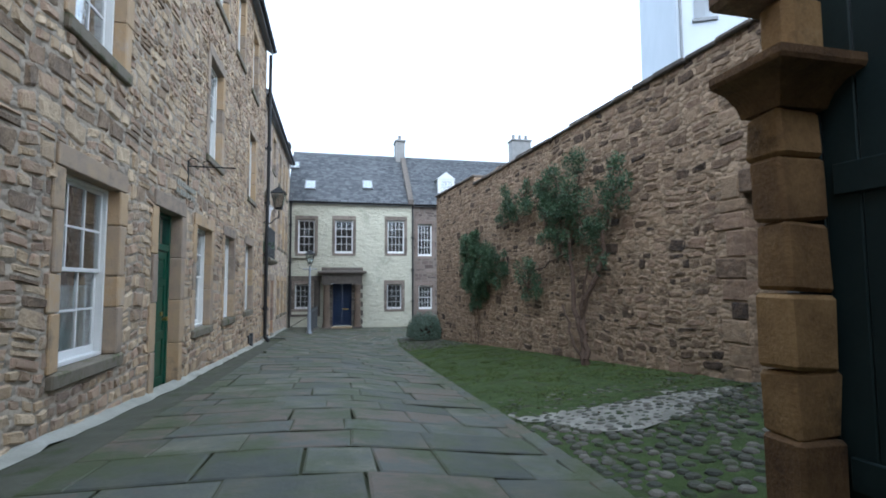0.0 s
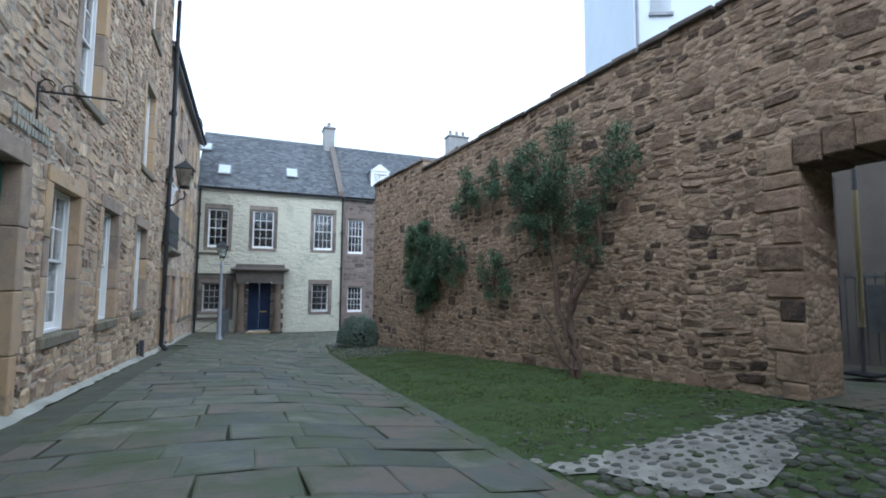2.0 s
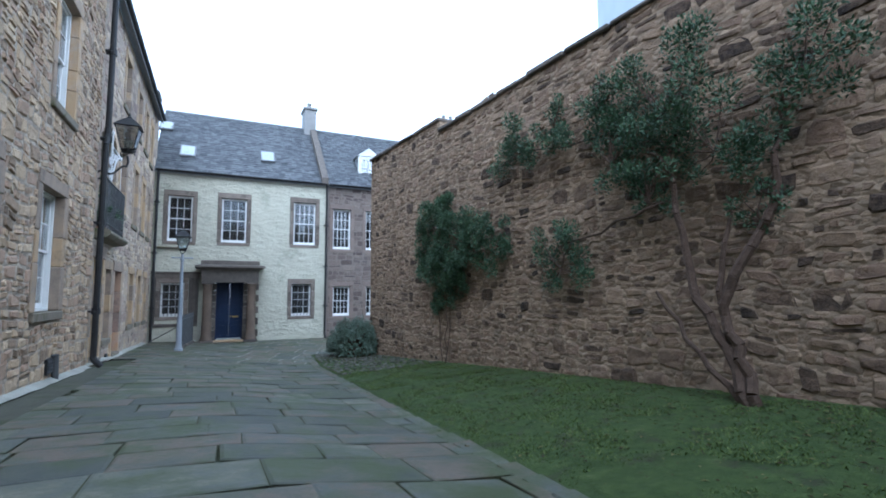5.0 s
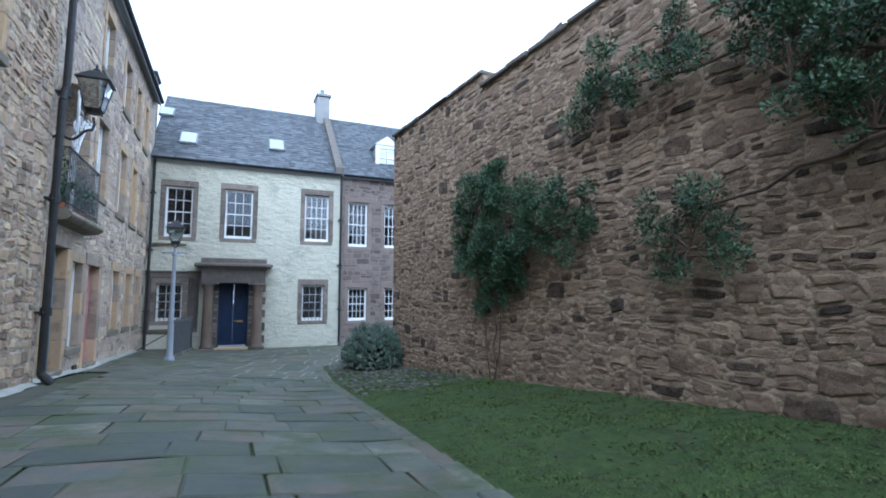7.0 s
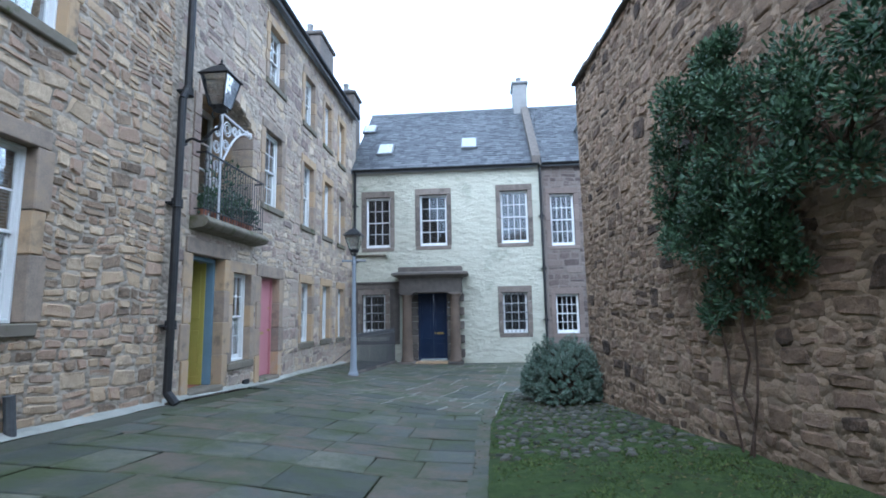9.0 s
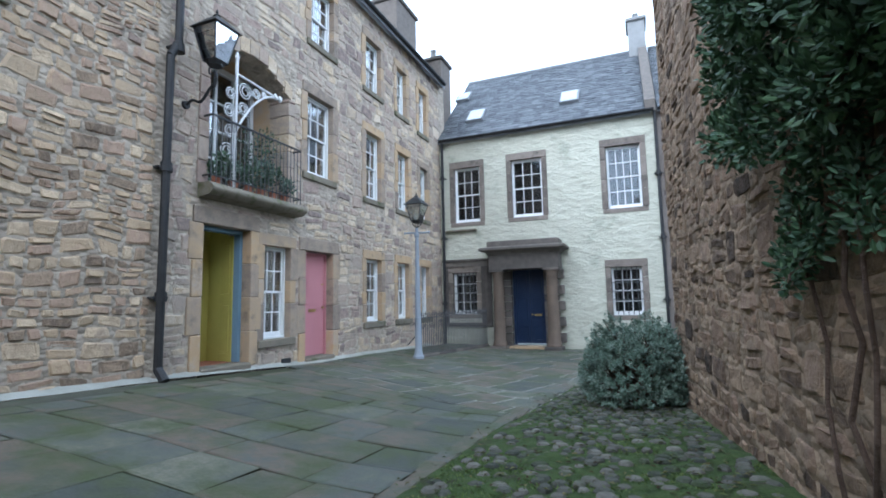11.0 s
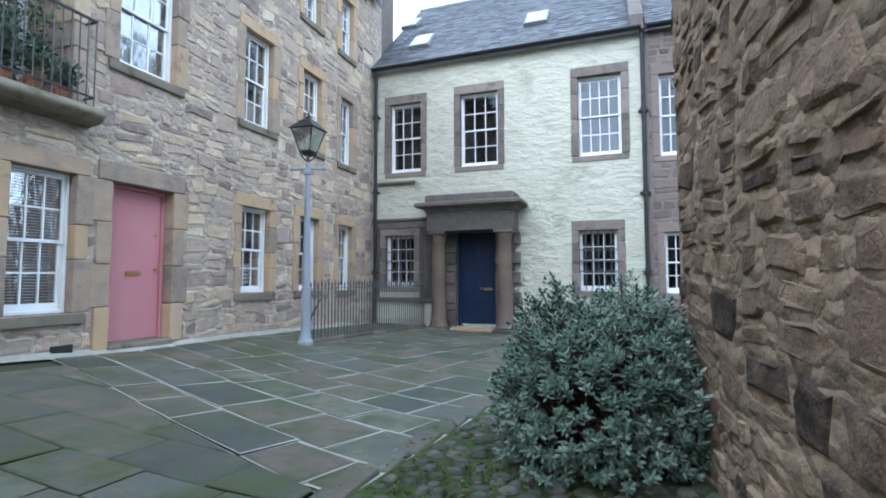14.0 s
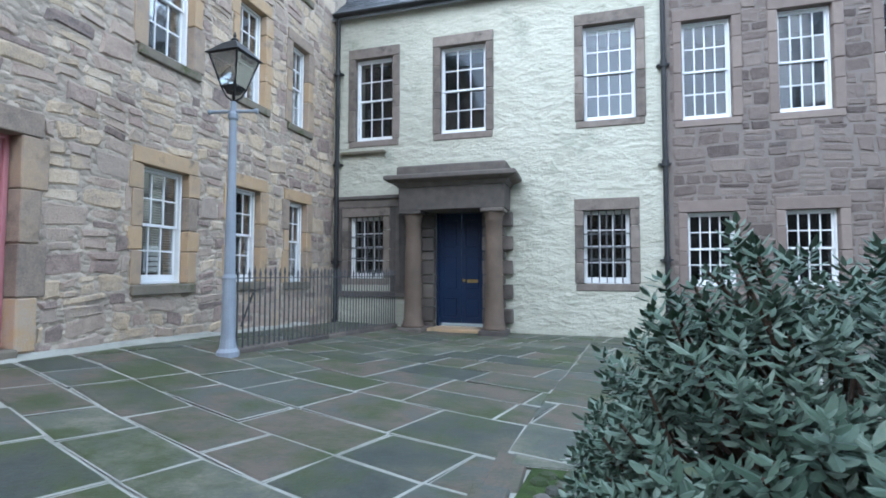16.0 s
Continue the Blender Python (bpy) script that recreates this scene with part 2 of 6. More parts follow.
M["earth"] = surface("ground_earth", shades((0.05, 0.05, 0.04), (0.075, 0.075, 0.06), (0.10, 0.10, 0.08)), 1.5, 0.95, 0.4, 30)
M["leaf_dark"] = surface("dark_evergreen_leaf", shades((0.022, 0.048, 0.027), (0.041, 0.078, 0.042), (0.061, 0.115, 0.057), (0.101, 0.168, 0.075)), 3, 0.55, 0.0, 40, "island", 0.5, spec=0.4)
M["leaf_silver"] = surface("silvery_leaf", shades((0.038, 0.066, 0.043), (0.078, 0.122, 0.083), (0.145, 0.20, 0.148), (0.32, 0.375, 0.30)), 3, 0.6, 0.0, 40, "island", 0.5, spec=0.4)
M["leaf_litter"] = surface("leaf_litter", shades((0.03, 0.02, 0.012), (0.06, 0.045, 0.022), (0.05, 0.07, 0.02), (0.10, 0.12, 0.04), (0.16, 0.13, 0.06)), 3, 0.9, 0.0, 40, "island", 0.3)
M["grass"] = surface("moss_grass_blade", shades((0.035, 0.055, 0.014), (0.065, 0.10, 0.024), (0.105, 0.145, 0.04), (0.16, 0.19, 0.07)), 1.5, 0.9, 0.0, 40, "island", 0.5)
M["wrap_yellow"] = surface("pale_pole_wrap", shades((0.24, 0.20, 0.11), (0.32, 0.27, 0.16), (0.40, 0.34, 0.21)), 5, 0.7, 0.1, 50)
M["cloth_dark"] = surface("dark_blue_banner", shades((0.02, 0.02, 0.05), (0.03, 0.035, 0.085), (0.10, 0.03, 0.10)), 3, 0.8, 0.1, 50)


def harl_relief():
    """Uneven limewashed rubble: broad lumps and fine grit under the paint."""
    nt = M["harl"].node_tree
    b = nt.nodes["Principled BSDF"]
    geo = nt.nodes.new("ShaderNodeNewGeometry")
    mp = nt.nodes.new("ShaderNodeMapping")
    mp.inputs["Scale"].default_value = (1.0, 1.0, 1.9)
    v = node(nt, "ShaderNodeTexVoronoi", Scale=3.6, Randomness=1.0)
    v.feature = "SMOOTH_F1"
    n = node(nt, "ShaderNodeTexNoise", Scale=9.0, Detail=6.0, Roughness=0.6)
    nt.links.new(geo.outputs["Position"], mp.inputs["Vector"])
    nt.links.new(mp.outputs[0], v.inputs["Vector"])
    nt.links.new(mp.outputs[0], n.inputs["Vector"])
    a = nt.nodes.new("ShaderNodeMath")
    a.operation = "MULTIPLY_ADD"
    a.inputs[1].default_value = -0.9
    nt.links.new(v.outputs["Distance"], a.inputs[0])
    nt.links.new(n.outputs["Fac"], a.inputs[2])
    bp = node(nt, "ShaderNodeBump", Strength=0.6, Distance=0.09)
    nt.links.new(a.outputs[0], bp.inputs["Height"])
    nt.links.new(bp.outputs[0], b.inputs["Normal"])


harl_relief()


def rubble_relief(name, scale, tint, strength=0.6):
    """Small pinning stones in old mortar and lumps on worn stone: broken relief, each lump a little lighter or darker."""
    nt = M[name].node_tree
    b = nt.nodes["Principled BSDF"]
    geo = nt.nodes.new("ShaderNodeNewGeometry")
    mp = nt.nodes.new("ShaderNodeMapping")
    mp.inputs["Scale"].default_value = (1.0, 1.0, 1.7)
    warp = node(nt, "ShaderNodeTexNoise", Scale=5.0, Detail=3.0)
    add = nt.nodes.new("ShaderNodeVectorMath")
    add.operation = "MULTIPLY_ADD"
    add.inputs[1].default_value = (0.16, 0.16, 0.16)
    v = node(nt, "ShaderNodeTexVoronoi", Scale=scale, Randomness=1.0)
    nt.links.new(geo.outputs["Position"], mp.inputs["Vector"])
    nt.links.new(geo.outputs["Position"], warp.inputs["Vector"])
    nt.links.new(warp.outputs["Color"], add.inputs[0])
    nt.links.new(mp.outputs[0], add.inputs[2])
    nt.links.new(add.outputs[0], v.inputs["Vector"])
    old = b.inputs["Base Color"].links[0].from_socket
    shade = ramp(nt, [(0.0, (1 - tint, 1 - tint, 1 - tint)), (0.55, (1, 1, 1)), (1.0, (1 + 0.5 * tint, 1 + 0.45 * tint, 1 + 0.4 * tint))])
    sep = nt.nodes.new("ShaderNodeSeparateColor")
    nt.links.new(v.outputs["Color"], sep.inputs[0])
    nt.links.new(sep.outputs[0], shade.inputs[0])
    mul = nt.nodes.new("ShaderNodeMixRGB")
    mul.blend_type = "MULTIPLY"
    mul.inputs[0].default_value = 1.0
    nt.links.new(old, mul.inputs[1])
    nt.links.new(shade.outputs[0], mul.inputs[2])
    nt.links.new(mul.outputs[0], b.inputs["Base Color"])
    bump = b.inputs["Normal"].links[0].from_node
    low = nt.nodes.new("ShaderNodeMath")
    low.operation = "MULTIPLY"
    low.inputs[1].default_value = -1.0
    nt.links.new(v.outputs["Distance"], low.inputs[0])
    outer = node(nt, "ShaderNodeBump", Strength=strength, Distance=0.05)
    nt.links.new(low.outputs[0], outer.inputs["Height"])
    nt.links.new(bump.outputs[0], outer.inputs["Normal"])
    nt.links.new(outer.outputs[0], b.inputs["Normal"])


rubble_relief("red_mortar", 9.0, 0.4)
rubble_relief("red", 6.0, 0.25, 0.28)
rubble_relief("red_many", 6.0, 0.25, 0.28)
rubble_relief("buff_mortar", 9.0, 0.30)
rubble_relief("gold_mortar", 9.0, 0.25)


def glass_material(name, tint, rough, ior):
    m = bpy.data.materials.new(name)
    m.use_nodes = True
    b = m.node_tree.nodes["Principled BSDF"]
    b.inputs["Base Color"].default_value = tint
    b.inputs["Transmission Weight"].default_value = 1.0
    b.inputs["Roughness"].default_value = rough
    b.inputs["IOR"].default_value = ior
    nz = node(m.node_tree, "ShaderNodeTexNoise", Scale=3.0, Detail=1.0)
    bp = node(m.node_tree, "ShaderNodeBump", Strength=0.06, Distance=0.02)
    m.node_tree.links.new(nz.outputs["Fac"], bp.inputs["Height"])
    m.node_tree.links.new(bp.outputs[0], b.inputs["Normal"])
    return m


# Reflected brightness is built into each glass: raised index or greyer tint.
M["glass"] = glass_material("window_glass", (0.85, 0.9, 0.9, 1), 0.01, 2.7)
M["glass_plain"] = glass_material("dim_reflection_glass", (0.62, 0.66, 0.70, 1), 0.02, 1.5)
M["glass_bright"] = glass_material("sky_reflection_glass", (0.8, 0.86, 0.9, 1), 0.01, 1.6)


# ---------------------------------------------------------------- building blocks
class Face:
    """A wall's own frame: u along it, d out of it towards the open court, z up."""

    def __init__(self, x, y, ux, uy, nx, ny):
        n = math.hypot(ux, uy)
        self.o, self.u = Vector((x, y, 0)), Vector((ux / n, uy / n, 0))
        n = math.hypot(nx, ny)
        self.n = Vector((nx / n, ny / n, 0))

    def at(self, u, d, z):
        return self.o + self.u * u + self.n * d + Vector((0, 0, z))


NEAR = Face(-1.69, 0, 0, 1, 1, 0)
FAR = Face(-1.86, 0, 0, 1, 1, 0)
HOUSE = Face(0, 28.02, 1, 0, 0, -1)
RIGHT = Face(6.895, 0, -0.105, 1, -1, -0.105)
BASE = Face(0, 0, 1, 0, 0, 1)


def part(name, bm, material, parent=None, label="", smooth=False):
    """Links a bmesh as one mesh object under a thing or a part."""
    me = bpy.data.meshes.new(name)
    bmesh.ops.recalc_face_normals(bm, faces=bm.faces)
    bm.to_mesh(me)
    bm.free()
    me.materials.append(material)
    if smooth:
        for p in me.polygons:
            p.use_smooth = True
    ob = new(name, me)
    if parent:
        ob.parent = parent
        ob.matrix_parent_inverse = parent.matrix_basis.inverted()
    if label:
        ob["label"] = label
    return ob


def thing(name, x, y, z, label, category, group="", kind=""):
    ob = new(name)
    ob.location = (x, y, z)
    ob.matrix_basis = Matrix.Translation((x, y, z))
    ob.empty_display_size = 0.1
    return tagged(ob, label, category, group, kind)


def slab(bm, f, u0, u1, d0, d1, z0, z1, bevel=0.0, wobble=0.0):
    """A box in a wall's frame, with worn edges."""
    vs = [bm.verts.new(f.at(u, d, z)) for u in (u0, u1) for d in (d0, d1) for z in (z0, z1)]
    if wobble:
        for v in vs:
            v.co += Vector((random.uniform(-1, 1), random.uniform(-1, 1), random.uniform(-1, 1))) * wobble
    fs = [bm.faces.new([vs[i] for i in q]) for q in ((0, 1, 3, 2), (4, 6, 7, 5), (0, 4, 5, 1), (2, 3, 7, 6), (0, 2, 6, 4), (1, 5, 7, 3))]
    if bevel:
        es = list({e for q in fs for e in q.edges})
        bmesh.ops.bevel(bm, geom=es, offset=bevel, segments=1, affect="EDGES", profile=0.6)


def moulding(bm, f, u0, u1, d0, d1, steps):
    """One stepped moulding: rectangles (overhang, height) lofted upward, tied to the wall side at d0."""
    rings = []
    for o, z in steps:
        rings.append([bm.verts.new(f.at(u, d, z)) for u, d in ((u0 - o, d0), (u1 + o, d0), (u1 + o, d1 + o), (u0 - o, d1 + o))])
    for a, b in zip(rings, rings[1:]):
        for i in range(4):
            bm.faces.new((a[i], a[(i + 1) % 4], b[(i + 1) % 4], b[i]))
    bm.faces.new(rings[0][::-1])
    bm.faces.new(rings[-1])


def block(name, f, dims, material, parent=None, bevel=0.0, label="", wobble=0.0):
    bm = bmesh.new()
    slab(bm, f, *dims, bevel, wobble)
    return part(name, bm, material, parent, label)


def rod(bm, a, b, r0, r1=None, n=8, cap=True):
    """A tapered round bar from a to b."""
    a, b = Vector(a), Vector(b)
    r1 = r0 if r1 is None else r1
    q = (b - a).to_track_quat("Z", "Y")
    rings = []
    for p, r in ((a, r0), (b, r1)):
        rings.append([bm.verts.new(p + q @ Vector((r * math.cos(2 * math.pi * i / n), r * math.sin(2 * math.pi * i / n), 0))) for i in range(n)])
    for i in range(n):
        bm.faces.new((rings[0][i], rings[0][(i + 1) % n], rings[1][(i + 1) % n], rings[1][i]))
    if cap:
        bm.faces.new(rings[0][::-1])
        bm.faces.new(rings[1])


def lathe(bm, x, y, profile, n=16):
    """A turned shape: (radius, height) pairs round an upright axis."""
    rings = [[bm.verts.new((x + r * math.cos(2 * math.pi * i / n), y + r * math.sin(2 * math.pi * i / n), z)) for i in range(n)] for r, z in profile]
    for a, b in zip(rings, rings[1:]):
        for i in range(n):
            bm.faces.new((a[i], a[(i + 1) % n], b[(i + 1) % n], b[i]))
    bm.faces.new(rings[0][::-1])
    bm.faces.new(rings[-1])


def tube(bm, pts, r, n=6):
    for a, b in zip(pts, pts[1:]):
        rod(bm, a, b, r, r, n)


def sheet(name, verts, faces, material, parent=None):
    me = bpy.data.meshes.new(name)
    me.from_pydata(verts, [], faces)
    me.materials.append(material)
    ob = new(name, me)
    if parent:
        ob.parent = parent
        ob.matrix_parent_inverse = parent.matrix_basis.inverted()
    return ob


def wall(name, f, u0, u1, top, openings, thick, material, label, low=-1.5, bottom=None):
    """A wall with real openings (u0, u1, z0, z1): front, back, reveals and ends. top is a height or (u, z) steps."""
    openings = [(o[0] - 0.03, o[1] + 0.03, o[2] - 0.03, o[3] + 0.03) for o in openings]
    us = sorted({u0, u1, *[v for o in openings for v in o[:2]]})
    zs = sorted({low, top, *[v for o in openings for v in o[2:4]]})
    us = [u for u in us if u0 <= u <= u1]
    bm = bmesh.new()
    grid = {}

    def v(i, j, k):
        if (i, j, k) not in grid:
            grid[i, j, k] = bm.verts.new(f.at(us[i], -thick * k, zs[j]))
        return grid[i, j, k]

    solid = {}
    for i in range(len(us) - 1):
        for j in range(len(zs) - 1):
            cu, cz = (us[i] + us[i + 1]) / 2, (zs[j] + zs[j + 1]) / 2
            solid[i, j] = not any(o[0] < cu < o[1] and o[2] < cz < o[3] for o in openings)
    for (i, j), s in solid.items():
        if not s:
            continue
        for k in (0, 1):
            bm.faces.new((v(i, j, k), v(i + 1, j, k), v(i + 1, j + 1, k), v(i, j + 1, k)))
        for di, dj, c in ((-1, 0, ((0, 0), (0, 1))), (1, 0, ((1, 0), (1, 1))), (0, -1, ((0, 0), (1, 0))), (0, 1, ((0, 1), (1, 1)))):
            if not solid.get((i + di, j + dj), False):
                (a, b), (c2, d2) = c
                bm.faces.new((v(i + a, j + b, 0), v(i + c2, j + d2, 0), v(i + c2, j + d2, 1), v(i + a, j + b, 1)))
    ob = part(name, bm, material)
    return tagged(ob, label, "wall", kind="structure")


def rubble(f, u0, u1, z0, z1, openings, material, many, parent, near=(0, 0), size=(0.22, 0.5), course=(0.12, 0.27), proud=(0.012, 0.035), gap=0.018, rough=0.022, seed=1, foot=None, roof=None, limit=300, wave=0.05, split=0.4, edge=0.018, face=0.004, loose=0.95, corner=0.82, jag=0.2):
    """Rubble stones in uneven courses, trimmed round openings. Up to limit of those within near are parts of their own, the rest one joined part."""
    rnd = random.Random(seed)
    verts, faces, count = [], [], 0
    z = z0
    rows = []
    while z < z1:
        h = rnd.uniform(*course)
        rows.append((z, min(z + h, z1)))
        z += h
    for a, b in rows:
        u = u0 - rnd.uniform(0, 0.2)
        while u < u1:
            w = min(max((b - a) * rnd.choice((rnd.uniform(0.8, 1.6), rnd.uniform(1.2, 3.0))), size[0]), size[1])
            spans = [(max(u, u0), min(u + w, u1), a, b)]
            u += w
            if b - a > 0.6 * course[1] and rnd.random() < split:
                m = a + (b - a) * rnd.uniform(0.35, 0.65)
                s = spans[0]
                spans = [(s[0], s[1], a, m), (s[0], s[1], m, b)]
            done = []
            for s in spans:
                pieces = [s]
                for o in openings:
                    cut = []
                    for p in pieces:
                        if p[1] <= o[0] or p[0] >= o[1] or p[3] <= o[2] or p[2] >= o[3]:
                            cut.append(p)
                            continue
                        if p[0] < o[0]:
                            cut.append((p[0], o[0], p[2], p[3]))
                        if p[1] > o[1]:
                            cut.append((o[1], p[1], p[2], p[3]))
                        if p[0] >= o[0] and p[1] <= o[1]:
                            if p[2] < o[2]:
                                cut.append((p[0], p[1], p[2], o[2]))
                            if p[3] > o[3]:
                                cut.append((p[0], p[1], o[3], p[3]))
                    pieces = cut
                done += pieces
            for p in done:
                pw, ph = p[1] - p[0], p[3] - p[2]
                cu, cz = (p[0] + p[1]) / 2, (p[2] + p[3]) / 2
                if pw < 0.06 or ph < 0.05:
                    continue
                if foot and p[3] < foot(cu):
                    continue
                if roof and p[2] > roof(cu) - 0.05:
                    continue
                hw, hh = (pw / 2 - gap / 2) * rnd.uniform(loose, 1.0), (ph / 2 - gap / 2) * rnd.uniform(loose, 1.0)
                ring = []
                for su, sz in ((-1, -corner), (-corner, -1), (corner, -1), (1, -corner), (1, corner), (corner, 1), (-corner, 1), (-1, corner)):
                    j = min(rough, jag * min(hw, hh) + 0.004)
                    ru, rz = cu + su * hw + rnd.uniform(-j, j), cz + sz * hh + rnd.uniform(-j, j)
                    ring.append((ru + wave * 0.8 * noise.noise(Vector((ru * 1.7, rz * 2.1, seed * 1.7))), rz + wave * noise.noise(Vector((ru * 1.1, rz * 0.8, seed * 3.1))) + wave * 0.5 * noise.noise(Vector((ru * 2.9, rz * 1.5, seed * 5.3)))))
                out = rnd.uniform(*proud)
                shrink = 1 - min(edge / max(min(hw, hh), 0.03), 0.3)
                cz = sum(q[1] for q in ring) / 8
                cu = sum(q[0] for q in ring) / 8
                tilt_u, tilt_z = rnd.uniform(-0.4, 0.4) * out, rnd.uniform(-0.35, 0.35) * out
                vs = [f.at(q[0], -0.01, q[1]) for q in ring]
                vs += [f.at(q[0] * 0.25 + 0.75 * (cu + (q[0] - cu) * shrink), out * 0.55, q[1] * 0.25 + 0.75 * (cz + (q[1] - cz) * shrink)) for q in ring]
                vs += [f.at(cu + (q[0] - cu) * shrink * 0.93, out + face * rnd.uniform(-1, 1) + tilt_u * (q[0] - cu) / hw + tilt_z * (q[1] - cz) / hh, cz + (q[1] - cz) * shrink * 0.93) for q in ring]
                fs = []
                for r in (0, 8):
                    fs += [(r + i, r + (i + 1) % 8, r + 8 + (i + 1) % 8, r + 8 + i) for i in range(8)]
                fs.append(tuple(range(16, 24)))
                if near[0] <= cu <= near[1] and count < limit and foot and cz < foot(cu) + 3.6:
                    count += 1
                    sheet("stone", vs, fs, material, parent)
                else:
                    n = len(verts)
                    verts += vs
                    faces += [tuple(i + n for i in q) for q in fs]
    if verts:
        ob = sheet("rubble_stones", verts, faces, many, parent)
        tagged(ob, kind="stuff")
        me = ob.data
        bm = bmesh.new()
        bm.from_mesh(me)
        bmesh.ops.recalc_face_normals(bm, faces=bm.faces)
        bm.to_mesh(me)
        bm.free()


SURROUND = 0.15
numbers = {"window": 0, "door": 0}


def window(f, u0, u1, z0, z1, cols=3, rows=4, deep=0.13, margin=SURROUND, stone="dressed", sill_out=0.06, backing="interior", bars=False, sash="white", pane="glass", label="", cover=0.0):
    """A sash window in its opening: stone surround, sill, box frame, two sashes with glazing bars, panes and a room behind."""
    numbers["window"] += 1
    c = f.at((u0 + u1) / 2, 0, z0)
    w = thing("window_%d" % numbers["window"], c.x, c.y, c.z, label or "white painted timber sash window with small panes in a stone surround", "window", kind="structure")
    if margin:
        block("lintel", f, (u0 - margin, u1 + margin, -deep - 0.1, 0.03, z1, z1 + margin * 1.35), M[stone], w, 0.008)
        for a, b in ((u0 - margin, u0), (u1, u1 + margin)):
            n = 3 + int(10 * abs(u0 + z1)) % 2
            cuts = [z0 + (z1 - z0) * (k + (0.14 if k % 2 else -0.1) * (0 < k < n)) / n for k in range(n + 1)]
            for k, (lo_z, hi_z) in enumerate(zip(cuts, cuts[1:])):
                wide = 0.05 if (k + n) % 2 and stone == "dressed" else 0.0
                block("jamb", f, (a - (wide if a < u0 else 0), b + (wide if a >= u0 else 0), -deep - 0.1, 0.028 - 0.004 * (k % 2), lo_z + 0.004, hi_z - 0.004), M[stone], w, 0.012, wobble=0.003)
    block("window_sill", f, (u0 - margin * 0.9, u1 + margin * 0.9, -deep, sill_out, z0 - 0.14, z0), M["sill"] if sill_out > 0.03 else M[stone], w, 0.015, wobble=0.004)
    # box frame
    bm = bmesh.new()
    t = 0.034
    for dims in ((u0 + 0.002, u0 + t, z0 + 0.002, z1 - 0.002), (u1 - t, u1 - 0.002, z0 + 0.002, z1 - 0.002), (u0 + t, u1 - t, z1 - t, z1 - 0.002), (u0 + t, u1 - t, z0 + 0.002, z0 + 0.05)):
        slab(bm, f, dims[0], dims[1], -deep - 0.09, -deep + 0.02, dims[2], dims[3], 0.006)
    part("window_frame", bm, M[sash], w)
    a, b, lo, hi = u0 + t, u1 - t, z0 + 0.05, z1 - t
    mid = (lo + hi) / 2
    half = rows // 2
    for name, s0, s1, dd in (("upper_sash", mid - 0.02, hi, -deep - 0.02), ("lower_sash", lo, mid + 0.025, -deep - 0.055)):
        bm = bmesh.new()
        bot = 0.075 if name == "lower_sash" else 0.04
        for dims in ((a, a + 0.034, s0, s1), (b - 0.034, b, s0, s1), (a + 0.034, b - 0.034, s1 - 0.04, s1), (a + 0.034, b - 0.034, s0, s0 + bot)):
            slab(bm, f, dims[0], dims[1], dd - 0.035, dd, dims[2], dims[3], 0.004)
        ia, ib, ja, jb = a + 0.034, b - 0.034, s0 + bot, s1 - 0.04
        for i in range(1, cols):
            x = ia + (ib - ia) * i / cols
            slab(bm, f, x - 0.011, x + 0.011, dd - 0.03, dd - 0.004, ja, jb)
        for j in range(1, half):
            zz = ja + (jb - ja) * j / half
            slab(bm, f, ia, ib, dd - 0.028, dd - 0.006, zz - 0.011, zz + 0.011)
        s = part(name, bm, M[sash], w)
        for i in range(cols):
            for j in range(half):
                tu, tz = random.uniform(-0.003, 0.003), random.uniform(-0.003, 0.003)
                p0, p1 = ia + (ib - ia) * i / cols, ia + (ib - ia) * (i + 1) / cols
                q0, q1 = ja + (jb - ja) * j / half, ja + (jb - ja) * (j + 1) / half
                g = sheet("pane", [f.at(p0, dd - 0.018 - tu - tz, q0), f.at(p1, dd - 0.018 + tu - tz, q0), f.at(p1, dd - 0.018 + tu + tz, q1), f.at(p0, dd - 0.018 - tu + tz, q1),
                                   f.at(p0, dd - 0.022 - tu - tz, q0), f.at(p1, dd - 0.022 + tu - tz, q0), f.at(p1, dd - 0.022 + tu + tz, q1), f.at(p0, dd - 0.022 - tu + tz, q1)],
                          [(0, 1, 2, 3), (7, 6, 5, 4), (0, 4, 5, 1), (1, 5, 6, 2), (2, 6, 7, 3), (3, 7, 4, 0)], M[pane], s)
                g.visible_shadow = False
    if bars:
        bm = bmesh.new()
        for i in range(1, 6):
            x = u0 + (u1 - u0) * i / 6
            slab(bm, f, x - 0.011, x + 0.011, -0.11, -0.088, z0 + 0.02, z1)
        for q in (0.33, 0.5, 0.68):
            slab(bm, f, u0, u1, -0.108, -0.09, z0 + (z1 - z0) * q - 0.012, z0 + (z1 - z0) * q + 0.012)
        part("security_bars", bm, M["rail_iron"], w, "grey iron security bars")
    # room behind, its unlit depth given by a dark colour
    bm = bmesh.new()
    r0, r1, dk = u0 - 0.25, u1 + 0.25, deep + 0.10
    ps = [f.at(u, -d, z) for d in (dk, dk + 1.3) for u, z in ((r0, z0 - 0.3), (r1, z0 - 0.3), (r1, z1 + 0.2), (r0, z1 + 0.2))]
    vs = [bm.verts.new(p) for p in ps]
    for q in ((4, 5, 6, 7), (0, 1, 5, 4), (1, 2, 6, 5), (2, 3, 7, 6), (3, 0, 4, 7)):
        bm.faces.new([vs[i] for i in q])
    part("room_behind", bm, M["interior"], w)
